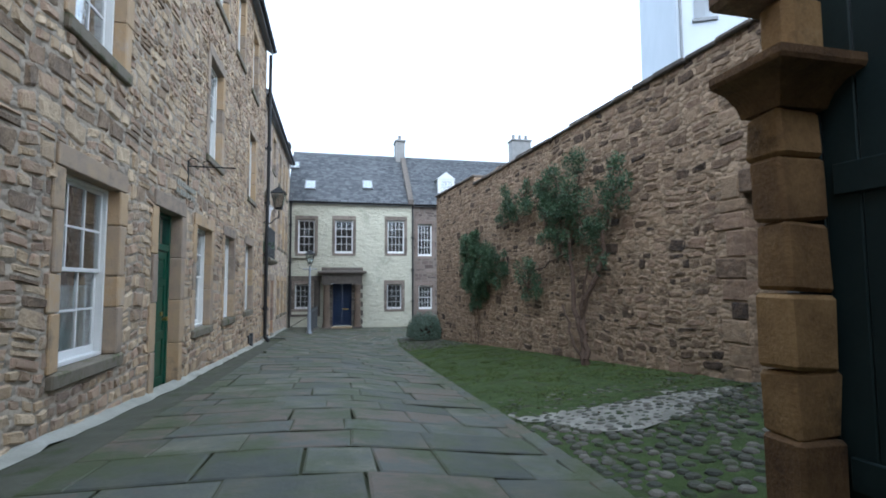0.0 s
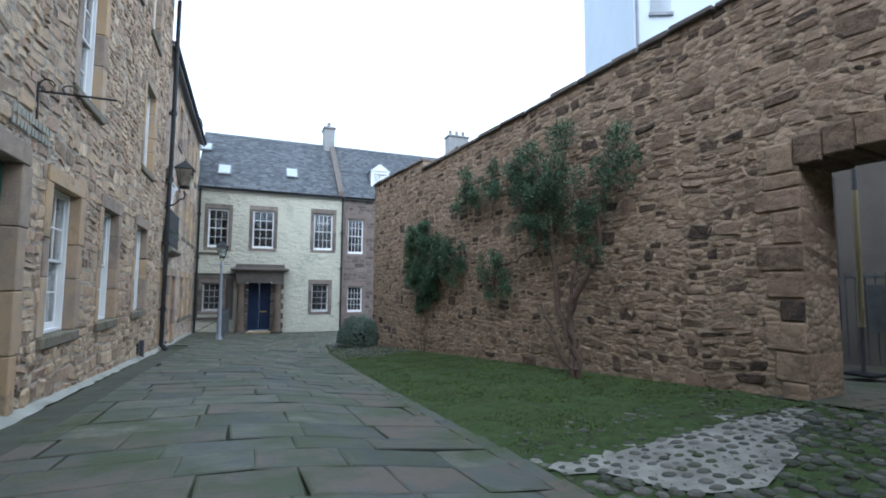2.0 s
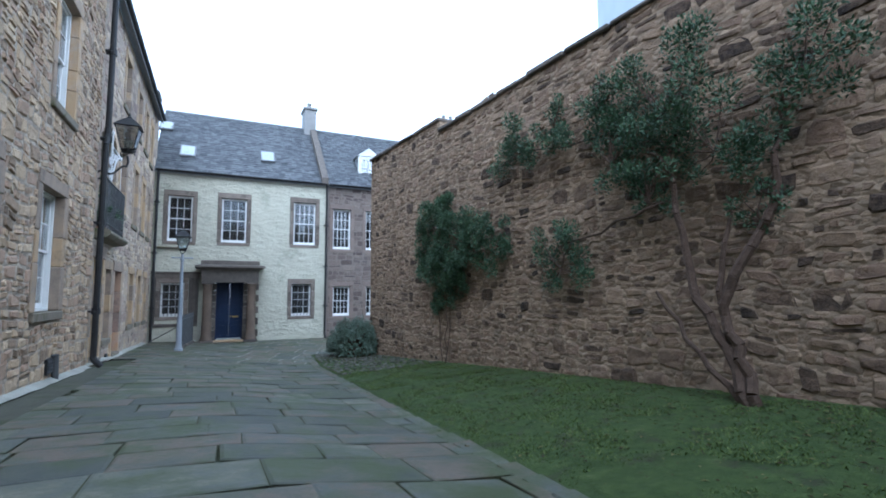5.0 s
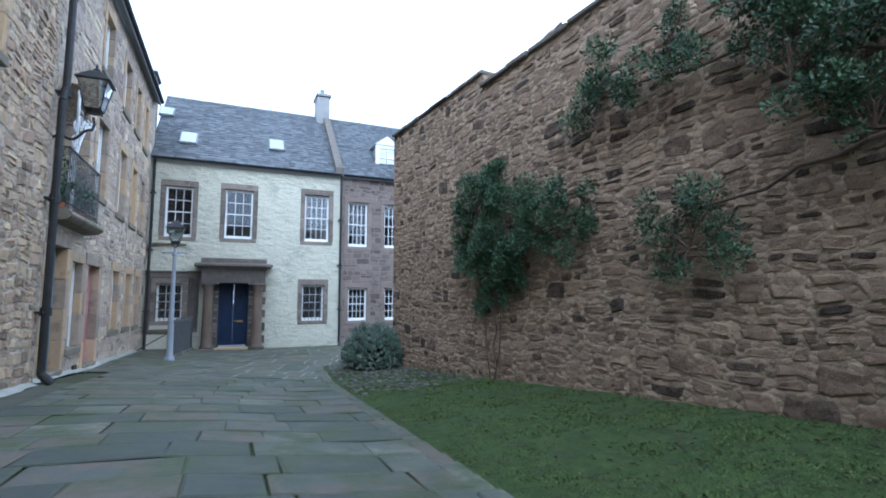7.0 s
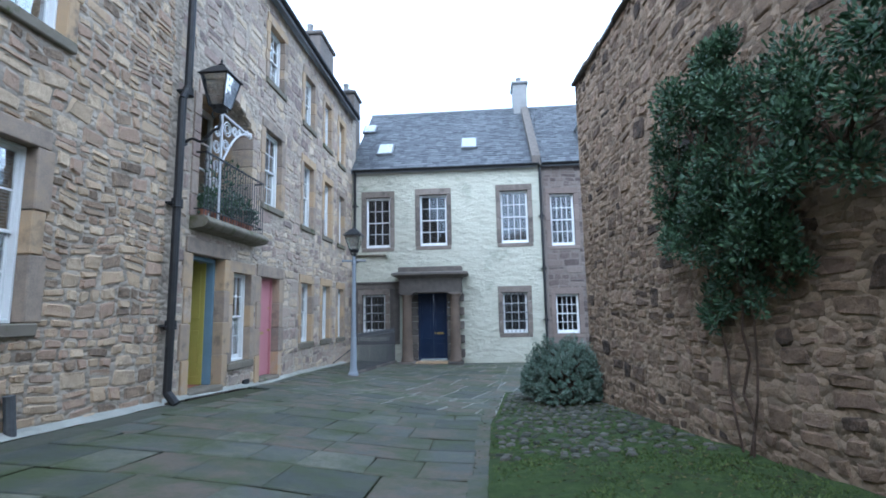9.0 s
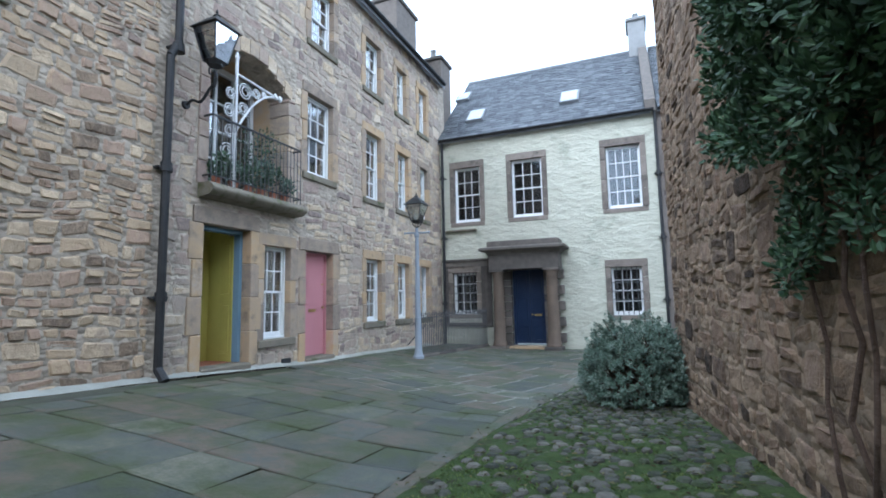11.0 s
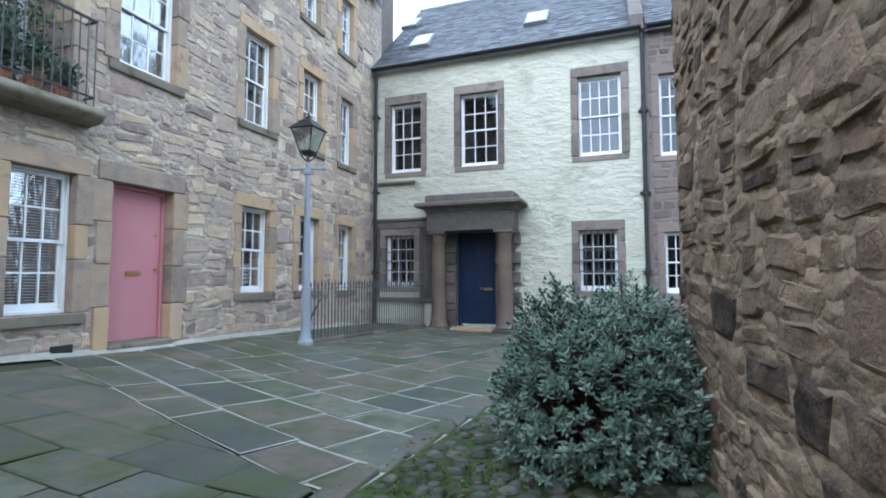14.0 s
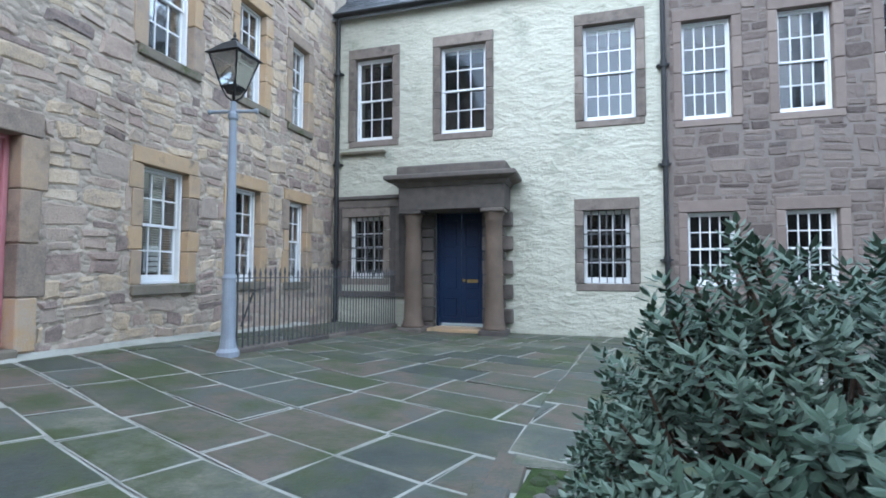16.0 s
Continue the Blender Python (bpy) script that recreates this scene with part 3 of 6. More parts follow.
    if cover:
        bm = bmesh.new()
        zt = z0 + (z1 - z0) * abs(cover)
        lo2, hi2 = (z0 + 0.05, zt) if cover > 0 else (z1 - (z1 - z0) * abs(cover), z1)
        if backing == "blind":
            n = int((hi2 - lo2) / 0.035)
            for i in range(n):
                zz = lo2 + (hi2 - lo2) * i / n
                slab(bm, f, u0 + 0.02, u1 - 0.02, -deep - 0.16, -deep - 0.135, zz, zz + 0.012)
            part("blind", bm, M["blind"], w, "pale slatted blind")
        else:
            n = 14
            ring = [[bm.verts.new(f.at(u0 + 0.03 + (u1 - u0 - 0.06) * i / n, -deep - 0.14 + 0.012 * (i % 2), z)) for i in range(n + 1)] for z in (lo2, hi2)]
            for i in range(n):
                bm.faces.new((ring[0][i], ring[0][i + 1], ring[1][i + 1], ring[1][i]))
            part("curtain", bm, M["curtain"], w, "pale net curtain across the lower half")
    return w


def panel_door(f, u0, u1, z0, z1, d, material, parent, panels):
    """A door leaf with raised frames round sunk panels."""
    bm = bmesh.new()
    slab(bm, f, u0, u1, d - 0.045, d - 0.012, z0, z1)
    for a, b, lo, hi in panels:
        pu0, pu1 = u0 + (u1 - u0) * a, u0 + (u1 - u0) * b
        pz0, pz1 = z0 + (z1 - z0) * lo, z0 + (z1 - z0) * hi
        slab(bm, f, pu0 + 0.035, pu1 - 0.035, d - 0.012, d + 0.002, pz0 + 0.035, pz1 - 0.035, 0.012)
    # stiles and rails
    xs = sorted({0.0, 1.0, *[p[0] for p in panels], *[p[1] for p in panels]})
    for a, b in zip(xs, xs[1:]):
        zsn = sorted({0.0, 1.0, *[p[2] for p in panels], *[p[3] for p in panels]})
        for lo, hi in zip(zsn, zsn[1:]):
            cu, cz = (a + b) / 2, (lo + hi) / 2
            if not any(p[0] < cu < p[1] and p[2] < cz < p[3] for p in panels):
                slab(bm, f, u0 + (u1 - u0) * a, u0 + (u1 - u0) * b, d - 0.012, d + 0.008, z0 + (z1 - z0) * lo, z0 + (z1 - z0) * hi)
    return part("door_leaf", bm, material, parent)


# ---------------------------------------------------------------- ground
def ground_sheet():
    ys = [-300, -40] + [float(y) for y in range(-8, 36)] + [60, 400]
    xs = [-300, -30, 0, 30, 300]
    verts = [(x, y, gz(max(y, -8)) - 0.42) for y in ys for x in xs]
    n = len(xs)
    faces = [(j * n + i, j * n + i + 1, (j + 1) * n + i + 1, (j + 1) * n + i) for j in range(len(ys) - 1) for i in range(n - 1)]
    tagged(sheet("ground", verts, faces, M["earth"]), "earth ground under the close", "ground", kind="structure")


ground_sheet()


def strip(name, pts_left, pts_right, dz, material, label, category, cells=16, rough=0.0):
    """A sheet laid on the falling ground between two plan lines given at the same stations y; rough: lumps on it."""
    verts, faces, stations = [], [], []
    for (a, b), (c, d) in zip(zip(pts_left, pts_right), zip(pts_left[1:], pts_right[1:])):
        m = 4 if rough else 1
        for k in range(m):
            stations.append(((a[0] + (c[0] - a[0]) * k / m, a[1] + (c[1] - a[1]) * k / m), (b[0] + (d[0] - b[0]) * k / m, b[1] + (d[1] - b[1]) * k / m)))
    stations.append((pts_left[-1], pts_right[-1]))
    for (xa, ya), (xb, yb) in stations:
        for i in range(cells + 1):
            x, y = xa + (xb - xa) * i / cells, ya + (yb - ya) * i / cells
            lump = rough * (noise.noise(Vector((x * 2.3, y * 2.3, 1.0))) + 0.6 * noise.noise(Vector((x * 6, y * 6, 4.0)))) if 0 < i else 0
            verts.append((x, y, gh(x, y) + dz + lump))
    n = cells + 1
    for j in range(len(stations) - 1):
        for i in range(cells):
            a = j * n + i
            faces.append((a, a + 1, a + n + 1, a + n))
    return tagged(sheet(name, verts, faces, material), label, category, kind="structure")


def kerb_x(y):
    return 2.55 + 0.02 * max(y - 3, 0) + 0.08 * max(y - 17.5, 0)


YS = [-6 + 0.5 * i for i in range(49)]
SKEW = 18.0
SX, SY = math.sin(radians(SKEW)), math.cos(radians(SKEW))
SPLIT = SX * -1.3 + SY * 19.8


def split_y(x):
    """Where the lower court's paving begins: its rows lie askew to the close."""
    return (SPLIT - SX * x) / SY


ALONG = [i / 50 for i in range(51)]
paving = strip("pavement", [(-1.7, -6 + (split_y(-1.7) + 6) * k) for k in ALONG], [(kerb_x(-6 + (split_y(3.1) + 6) * k) + 0.15, -6 + (split_y(3.1) + 6) * k) for k in ALONG], -0.034, M["joint_dark"], "grey-green sandstone flagstones with mossy joints", "pavement")
EDGE = [split_y(3.1) + (28.0 - split_y(3.1)) * i / 22 for i in range(23)]
court = strip("pavement_court", [(-1.9, split_y(-1.9) + (28.0 - split_y(-1.9)) * i / 22) for i in range(23)], [(kerb_x(y) + 0.15, y) for y in EDGE], -0.021, M["joint_pale"], "grey flagstones with pale lime joints in the lower court", "pavement", 24)
strip("pavement_court_east", [(kerb_x(y) + 0.15, y) for y in EDGE if y > 20.6], [(14.0, y) for y in EDGE if y > 20.6], -0.021, M["joint_pale"], "bed of pale lime joints under the lower court's flags", "pavement", 40)
lawn = strip("mossy_lawn", [(kerb_x(y) + 0.14, y) for y in YS if 5.5 <= y <= 18], [(6.95 - 0.105 * y, y) for y in YS if 5.5 <= y <= 18], -0.006, M["moss"], "mossy strip of grass along the rubble wall", "lawn", 30, 0.022)
sett_near = strip("cobbles_near_gate", [(kerb_x(y) + 0.16, y) for y in YS if -2 <= y <= 6], [(9.5, y) for y in YS if -2 <= y <= 6], -0.03, M["moss"], "moss-grown cobbles before the archway", "cobbles")
sett_far = strip("cobbles_by_shrub", [(kerb_x(y) + 0.16, y) for y in YS[46:]] + [(kerb_x(17.5 + 0.5 * i) + 0.16, 17.5 + 0.5 * i) for i in range(8)], [(6.95 - 0.105 * y, y) for y in YS[46:]] + [(6.95 - 0.105 * (17.5 + 0.5 * i), 17.5 + 0.5 * i) for i in range(8)], -0.008, M["moss"], "mossy cobbles beside the shrub", "cobbles")

# ---------------------------------------------------------------- left building, nearer part
near_open = []
near_windows = [
    (2.75, 3.85, 1.22, 3.04, 3, 4, 0.42), (4.95, 6.10, 1.20, 3.03, 3, 4, 0.42), (9.22, 10.28, 1.18, 3.02, 3, 4, 0.4), (11.45, 12.45, 1.2, 3.06, 3, 4, 0.38), (13.98, 15.10, 1.24, 3.08, 3, 4, 0.96),
    (2.7, 3.8, 4.42, 6.4, 3, 4, 0), (4.95, 6.05, 4.42, 6.4, 3, 4, 0), (9.85, 10.90, 4.44, 6.42, 3, 4, 0), (14.25, 15.30, 4.42, 6.30, 3, 4, 0),
    (5.0, 6.05, 7.75, 9.5, 3, 4, 0), (10.2, 11.2, 7.75, 9.5, 3, 4, 0), (12.3, 13.2, 7.68, 9.45, 3, 4, 0), (14.5, 15.4, 7.6, 9.4, 3, 4, 0),
]
green_door = (7.32, 8.36, 0.45, 3.05)
near_open = [w[:4] for w in near_windows] + [green_door]
wall_near = wall("wall_left_near", NEAR, -5.0, 17.35, 10.1, near_open, 0.5, M["buff_mortar"], "tall tenement wall of grey-buff sandstone rubble")
for i, (a, b, c, d, cols, rows, cover) in enumerate(near_windows):
    window(NEAR, a, b, c, d, cols, rows, cover=cover, backing="blind" if cover > 0.9 else "curtain")

# ---------------------------------------------------------------- left building, farther part
far_windows = [
    (19.52, 20.22, 0.40, 2.12, 3, 4, 0.97), (23.05, 23.80, 0.55, 2.13, 3, 4, 0.97), (24.72, 25.42, 0.55, 2.14, 3, 4, 0.97), (26.28, 26.90, 0.52, 2.12, 3, 4, 0),
    (20.70, 21.60, 3.76, 5.50, 3, 4, 0), (23.05, 23.82, 3.68, 5.44, 3, 4, 0), (24.80, 25.48, 3.67, 5.38, 3, 4, 0), (26.32, 26.90, 3.64, 5.30, 3, 4, 0),
    (20.80, 21.62, 6.72, 8.1, 3, 4, 0), (23.05, 23.83, 6.6, 8.0, 3, 4, 0), (24.78, 25.40, 6.56, 7.95, 3, 4, 0), (26.30, 26.88, 6.45, 7.9, 3, 4, 0),
]
yellow_door = (18.18, 19.17, 0.06, 2.33)
pink_door = (20.68, 21.62, -0.06, 2.12)
loggia = (18.22, 20.10, 2.95, 5.55)
far_open = [w[:4] for w in far_windows] + [yellow_door, pink_door, loggia]
wall_far = wall("wall_left_far", FAR, 17.35, 28.5, 8.7, far_open, 0.5, M["gold_mortar"], "three-storey wall of golden and pink sandstone rubble")
for a, b, c, d, cols, rows, cover in far_windows:
    window(FAR, a, b, c, d, cols, rows, cover=cover, backing="blind", margin=0.16, sill_out=0.05 if c > 3 else 0.06)

# ---------------------------------------------------------------- white house and its brown neighbour
house_windows = [(-1.33, -0.42, 3.68, 5.58), (0.69, 1.69, 3.70, 5.62), (3.67, 4.65, 3.72, 5.66)]
house_low = [(-1.46, -0.62, 0.58, 1.96), (3.64, 4.50, 0.50, 1.94)]
house_door = (0.58, 1.66, -0.44, 2.05)
brown_windows = [(5.46 + 1.58 * i, 6.30 + 1.58 * i, 3.58, 5.48) for i in range(4)] + [(5.50 + 1.58 * i, 6.30 + 1.58 * i, 0.46, 1.84) for i in range(4)]
wall_house = wall("wall_white_house", HOUSE, -1.86, 5.15, 6.6, house_windows + house_low + [house_door], 0.55, M["harl"], "cream limewashed rubble front of the house")
wall_brown = wall("wall_brown_house", HOUSE, 5.15, 14.0, 6.6, brown_windows, 0.55, M["brown_mortar"], "grey-brown sandstone rubble front of the adjoining house")
for o in house_windows:
    window(HOUSE, *o, 4 if o[0] > 3 else 3, 4, deep=0.12, margin=0.17, stone="margin", sill_out=0.02, pane="glass_bright" if o[0] > 3 else "glass_plain")
for i, o in enumerate(house_low):
    window(HOUSE, *o, 3, 4, deep=0.15, margin=0.17, stone="margin", sill_out=0.02, bars=True, pane="glass_plain")
for o in brown_windows:
    window(HOUSE, *o, 4, 4, deep=0.12, margin=0.16, sill_out=0.02, stone="brown_dressed", pane="glass_plain")

# roofs
def roof(name, f, u0, u1, eave_z, rise, run, over, slates_near, parent_label, seed):
    """A pitched roof: boarding, and rows of slates laid from the eave up."""
    r = tagged(new(name), parent_label, "roof", kind="structure")
    bm = bmesh.new()
    slabs = [f.at(u, d, z) for u, d, z in ((u0, over, eave_z - 0.02), (u1, over, eave_z - 0.02), (u1, -run, eave_z + rise), (u0, -run, eave_z + rise), (u1, -2 * run, eave_z), (u0, -2 * run, eave_z))]
    vs = [bm.verts.new(p) for p in slabs] + [bm.verts.new(p - Vector((0, 0, 0.12))) for p in slabs]
    for q in ((0, 1, 2, 3), (3, 2, 4, 5), (6, 7, 1, 0), (6, 9, 8, 7), (9, 11, 10, 8), (0, 3, 9, 6), (3, 5, 11, 9), (1, 7, 8, 2), (2, 8, 10, 4)):
        bm.faces.new([vs[i] for i in q])
    part("boarding", bm, M["lead"], r)
    rnd = random.Random(seed)
    length = math.hypot(run + over, rise)
    su, sz = (run + over) / length, rise / length
    verts, faces, count = [], [], 0
    s, row = 0.0, 0
    while s < length - 0.05:
        h = 0.30 - 0.10 * s / length
        expo = h * 0.62
        u = u0 - rnd.uniform(0.0, 0.2)
        while u < u1:
            w = rnd.uniform(0.15, 0.30)
            a, b = max(u, u0), min(u + w - 0.006, u1)
            u += w
            if b - a < 0.04:
                continue
            lift, t = rnd.uniform(0.012, 0.026), 0.012
            q = []
            low = s - 0.02 + rnd.uniform(-0.012, 0.012)
            for k in (0, 1):
                for uu, ss, ll in ((a, low, lift), (b, low + rnd.uniform(-0.008, 0.008), lift), (b, min(s + h, length), 0.004), (a, min(s + h, length), 0.004)):
                    d, z = over - su * ss, eave_z + sz * ss
                    off = ll + t * k
                    q.append(f.at(uu, d + sz * off, z + su * off))
            fs = [(4, 5, 6, 7), (0, 1, 5, 4), (1, 2, 6, 5), (3, 0, 4, 7)]
            if slates_near[0] < a < slates_near[1] and count < 300 and row < 14:
                count += 1
                sheet("slate", q, fs, M["slate"], r)
            else:
                n = len(verts)
                verts += q
                faces += [tuple(i + n for i in ff) for ff in fs]
        s += expo
        row += 1
    tagged(sheet("slates", verts, faces, M["slate_many"], r), kind="stuff")
    bm = bmesh.new()
    top = [f.at(u0, -run, eave_z + rise + 0.03), f.at(u1, -run, eave_z + rise + 0.03)]
    rod(bm, top[0], top[1], 0.07, 0.07, 8)
    part("ridge", bm, M["lead"], r)
    return r


roof("roof_white_house", HOUSE, -1.95, 5.0, 6.62, 3.72, 3.7, 0.16, (0.0, 4.5), "steep grey slate roof with skylights", 3)
roof("roof_brown_house", HOUSE, 5.2, 14.3, 6.62, 3.72, 3.7, 0.16, (0, 0), "grey slate roof of the adjoining house", 4)
roof("roof_left_far", FAR, 17.35, 28.1, 8.72, 2.6, 3.4, 0.22, (0, 0), "slate roof of the golden tenement", 5)
roof("roof_left_near", NEAR, -5.0, 17.3, 10.1, 2.6, 3.4, 0.22, (0, 0), "slate roof of the tall tenement", 6)

# raised stone skew between the two house roofs
bm = bmesh.new()
a0, a1 = HOUSE.at(5.0, 0.22, 6.62), HOUSE.at(5.0, -3.7, 10.42)
vs = []
for p in (a0, a1):
    for du, dz in ((-0.14, -0.1), (0.16, -0.1), (0.16, 0.26), (-0.14, 0.26)):
        vs.append(bm.verts.new(p + Vector((du, 0, dz))))
for q in ((0, 1, 2, 3), (7, 6, 5, 4), (0, 4, 5, 1), (1, 5, 6, 2), (2, 6, 7, 3), (3, 7, 4, 0)):
    bm.faces.new([vs[i] for i in q])
tagged(part("roof_skew", bm, M["dressed_dark"]), "raised stone skew between two slate roofs", "skew", kind="structure")


def chimney(x0, x1, y0, y1, z0, z1, pots, material, label):
    c = thing("chimney", (x0 + x1) / 2, (y0 + y1) / 2, z0, label, "chimney")
    block("chimney_shaft", BASE, (x0, x1, y0, y1, z0, z1), material, c, 0.02)
    block("cope", BASE, (x0 - 0.07, x1 + 0.07, y0 - 0.07, y1 + 0.07, z1, z1 + 0.14), material, c, 0.03)
    for i in range(pots):
        bm = bmesh.new()
        px = x0 + (x1 - x0) * (i + 0.5) / pots if x1 - x0 > y1 - y0 else (x0 + x1) / 2
        py = y0 + (y1 - y0) * (i + 0.5) / pots if x1 - x0 <= y1 - y0 else (y0 + y1) / 2
        lathe(bm, px, py, [(0.13, z1 + 0.14), (0.12, z1 + 0.2), (0.10, z1 + 0.45), (0.12, z1 + 0.47), (0.12, z1 + 0.52)], 10)
        part("chimney_pot", bm, M["chimney"], c, smooth=True)


chimney(4.55, 5.15, 31.3, 32.3, 9.6, 11.35, 1, M["chimney"], "grey stone chimney on the ridge of the white house")
chimney(12.7, 14.1, 31.3, 32.1, 9.6, 11.9, 3, M["chimney"], "pale stone chimney with clay pots on the far ridge")
chimney(-3.45, -2.5, 26.1, 27.6, 8.6, 11.1, 3, M["dressed_dark"], "dark rubble chimney stack on the tenement roof")
chimney(-2.75, -1.95, 28.55, 29.5, 6.6, 10.0, 2, M["dressed_dark"], "low rubble chimney stack behind the tenement")


def skylight(u, s, w, h):
    """A small roof light lying on the white house's slope; s is the distance up from the eave."""
    k = math.sqrt(0.5)
    c = HOUSE.at(u, -s * k, 6.62 + 0.965 * (s * k + 0.16) + 0.05)
    t = thing("skylight", c.x, c.y, c.z, "small white framed roof light set in slates", "skylight", "roof lights")

    def p(a, b, o):
        return c + Vector((a, (b + -o) * k, (b + o) * k))
    # The white panel under the pane is added in place of reflected sky.
    for name, r, o0, o1, mat in (("frame", 0.0, -0.02, 0.09, M["lead"]), ("blind", 0.05, 0.05, 0.093, M["white"]), ("pane", 0.05, 0.096, 0.10, M["glass"])):
        bm = bmesh.new()
        vs = [bm.verts.new(p(sa * (w / 2 - r), sb * (h / 2 - r), o)) for o in (o0, o1) for sa, sb in ((-1, -1), (1, -1), (1, 1), (-1, 1))]
        for q in ((3, 2, 1, 0), (4, 5, 6, 7), (0, 1, 5, 4), (1, 2, 6, 5), (2, 3, 7, 6), (3, 0, 4, 7)):
            bm.faces.new([vs[i] for i in q])
        part(name, bm, mat, t)


skylight(-0.75, 1.3, 0.62, 0.85)
skylight(2.56, 1.55, 0.62, 0.85)
skylight(-1.75, 3.5, 0.55, 0.7)


def dormer():
    d = thing("dormer", 7.35, 28.9, 7.4, "white painted dormer window with a small pediment", "dormer")
    f = Face(0, 28.75, 1, 0, 0, -1)
    block("cheeks", f, (6.85, 7.85, -1.3, -0.09, 7.2, 8.35), M["lead"], d)
    bm = bmesh.new()
    for dims in ((6.82, 7.0, 7.2, 8.4), (7.7, 7.88, 7.2, 8.4), (7.0, 7.7, 8.22, 8.4), (7.0, 7.7, 7.2, 7.34), (7.33, 7.37, 7.34, 8.22), (7.0, 7.7, 7.76, 7.8)):
        slab(bm, f, dims[0], dims[1], -0.06, 0.02, dims[2], dims[3], 0.005)
    part("window_frame", bm, M["white"], d)
    block("pane", f, (7.0, 7.7, -0.045, -0.03, 7.34, 8.22), M["glass"], d)
    bm = bmesh.new()
    pts = [f.at(u, dd, z) for dd in (0.06, -1.4) for u, z in ((6.76, 8.4), (7.94, 8.4), (7.35, 8.82))]
    vs = [bm.verts.new(q) for q in pts]
    for q in ((0, 1, 2), (5, 4, 3), (0, 3, 4, 1), (1, 4, 5, 2), (2, 5, 3, 0)):
        bm.faces.new([vs[i] for i in q])
    part("pediment", bm, M["white"], d)


dormer()

# gutters and downpipes
def gutter(f, u0, u1, z, d, label):
    bm = bmesh.new()
    n = 8
    for i in range(n):
        a, b = math.pi * i / n, math.pi * (i + 1) / n
        for r in (0.07,):
            vs = [bm.verts.new(f.at(u, d + r * math.cos(t), z - r * math.sin(t))) for u, t in ((u0, a), (u1, a), (u1, b), (u0, b))]
            bm.faces.new(vs)
    g = part("gutter", bm, M["iron"])
    bmd = g.modifiers.new("thick", "SOLIDIFY")
    bmd.thickness = 0.008
    tagged(g, label, "gutter", kind="structure")


gutter(HOUSE, -1.8, 5.1, 6.6, 0.2, "black cast iron eaves gutter")
gutter(HOUSE, 5.2, 14.0, 6.6, 0.2, "black cast iron eaves gutter")
gutter(FAR, 17.4, 28.0, 8.72, 0.26, "black cast iron eaves gutter")
gutter(NEAR, -4.9, 17.3, 10.1, 0.26, "black cast iron eaves gutter")


def downpipe(f, u, z0, z1, joints, label, r=0.05, swan=None, d=0.12):
    c = f.at(u, d, z0)
    t = thing("downpipe", c.x, c.y, c.z, label, "downpipe")
    bm = bmesh.new()
    pts = [f.at(u, d, z0 + 0.16), f.at(u, d, z1)]
    if swan:
        pts = [f.at(u, d, z0 + 0.16), f.at(u, d, swan), f.at(u + 0.12, d, swan + 0.25), f.at(u + 0.12, d, z1)]
    tube(bm, pts, r, 10)
    rod(bm, f.at(u, d, z0 + 0.18), f.at(u, d + 0.14, z0 + 0.02), r * 1.05, r * 1.1, 10)
    part("pipe", bm, M["iron"], t, smooth=False)
    for z in joints:
        bm = bmesh.new()
        uu = u + (0.12 if swan and z > swan else 0)
        rod(bm, f.at(uu, d, z), f.at(uu, d, z + 0.13), r * 1.45, r * 1.35, 10)
        slab(bm, f, uu - 0.11, uu + 0.11, -0.01, d, z + 0.04, z + 0.07)
        part("collar", bm, M["iron"], t)


downpipe(NEAR, 17.28, gh(-1.6, 17.3) - 0.02, 10.0, (1.1, 2.9, 4.7, 6.6, 8.5), "black cast iron downpipe on rubble wall", 0.058, swan=4.6)
downpipe(HOUSE, -1.72, gz(28), 6.6, (0.9, 3.1, 5.2), "black downpipe in the corner of the court", 0.05)
downpipe(HOUSE, 5.12, gz(28), 6.55, (0.9, 2.7, 4.6), "black downpipe between the two houses", 0.045)

# ---------------------------------------------------------------- long garden wall
def right_top(u):
    return 5.55 if u > 15.6 else 5.26 + 0.028 * (15.6 - u)


arch_open = (3.75, 5.68, -1.0, 3.26)
wall_garden = tagged(new("wall_garden"), "high old garden wall of red-brown rubble with lime mortar", "wall", kind="structure")
for name, u0, u1, top in (("wall_core", 2.3, 15.6, 5.2), ("wall_core", 15.6, 19.75, 5.45)):
    ops = [o for o in [arch_open] if u0 < o[0] < u1]
    us = sorted({u0, u1, *[v for o in ops for v in o[:2]]})
    bm = bmesh.new()
    for a, b in zip(us, us[1:]):
        inside = any(o[0] <= a and b <= o[1] for o in ops)
        ta, tb = (right_top(a + 0.001), right_top(b - 0.001))
        lo = 3.3 if inside else -1.5
        vs = [bm.verts.new(RIGHT.at(u, d, z)) for u, t in ((a, ta), (b, tb)) for d in (0, -0.75) for z in (lo, t)]
        for q in ((0, 1, 3, 2), (4, 6, 7, 5), (0, 4, 5, 1), (2, 3, 7, 6), (0, 2, 6, 4), (1, 5, 7, 3)):
            bm.faces.new([vs[i] for i in q])
    part(name, bm, M["red_mortar"], wall_garden)
# rough coping stones
rnd = random.Random(8)
u = 2.3
while u < 19.7:
    w = rnd.uniform(0.5, 0.95)
    e = min(u + w, 19.78)
    if u < 15.6 < e:
        e = 15.6
    t = right_top((u + e) / 2)
    block("coping", RIGHT, (u, e - 0.012, -0.8, 0.07 + rnd.uniform(-0.02, 0.02), t, t + rnd.uniform(0.07, 0.10)), M["dressed_dark"], wall_garden, 0.02, wobble=0.01)
    u = e
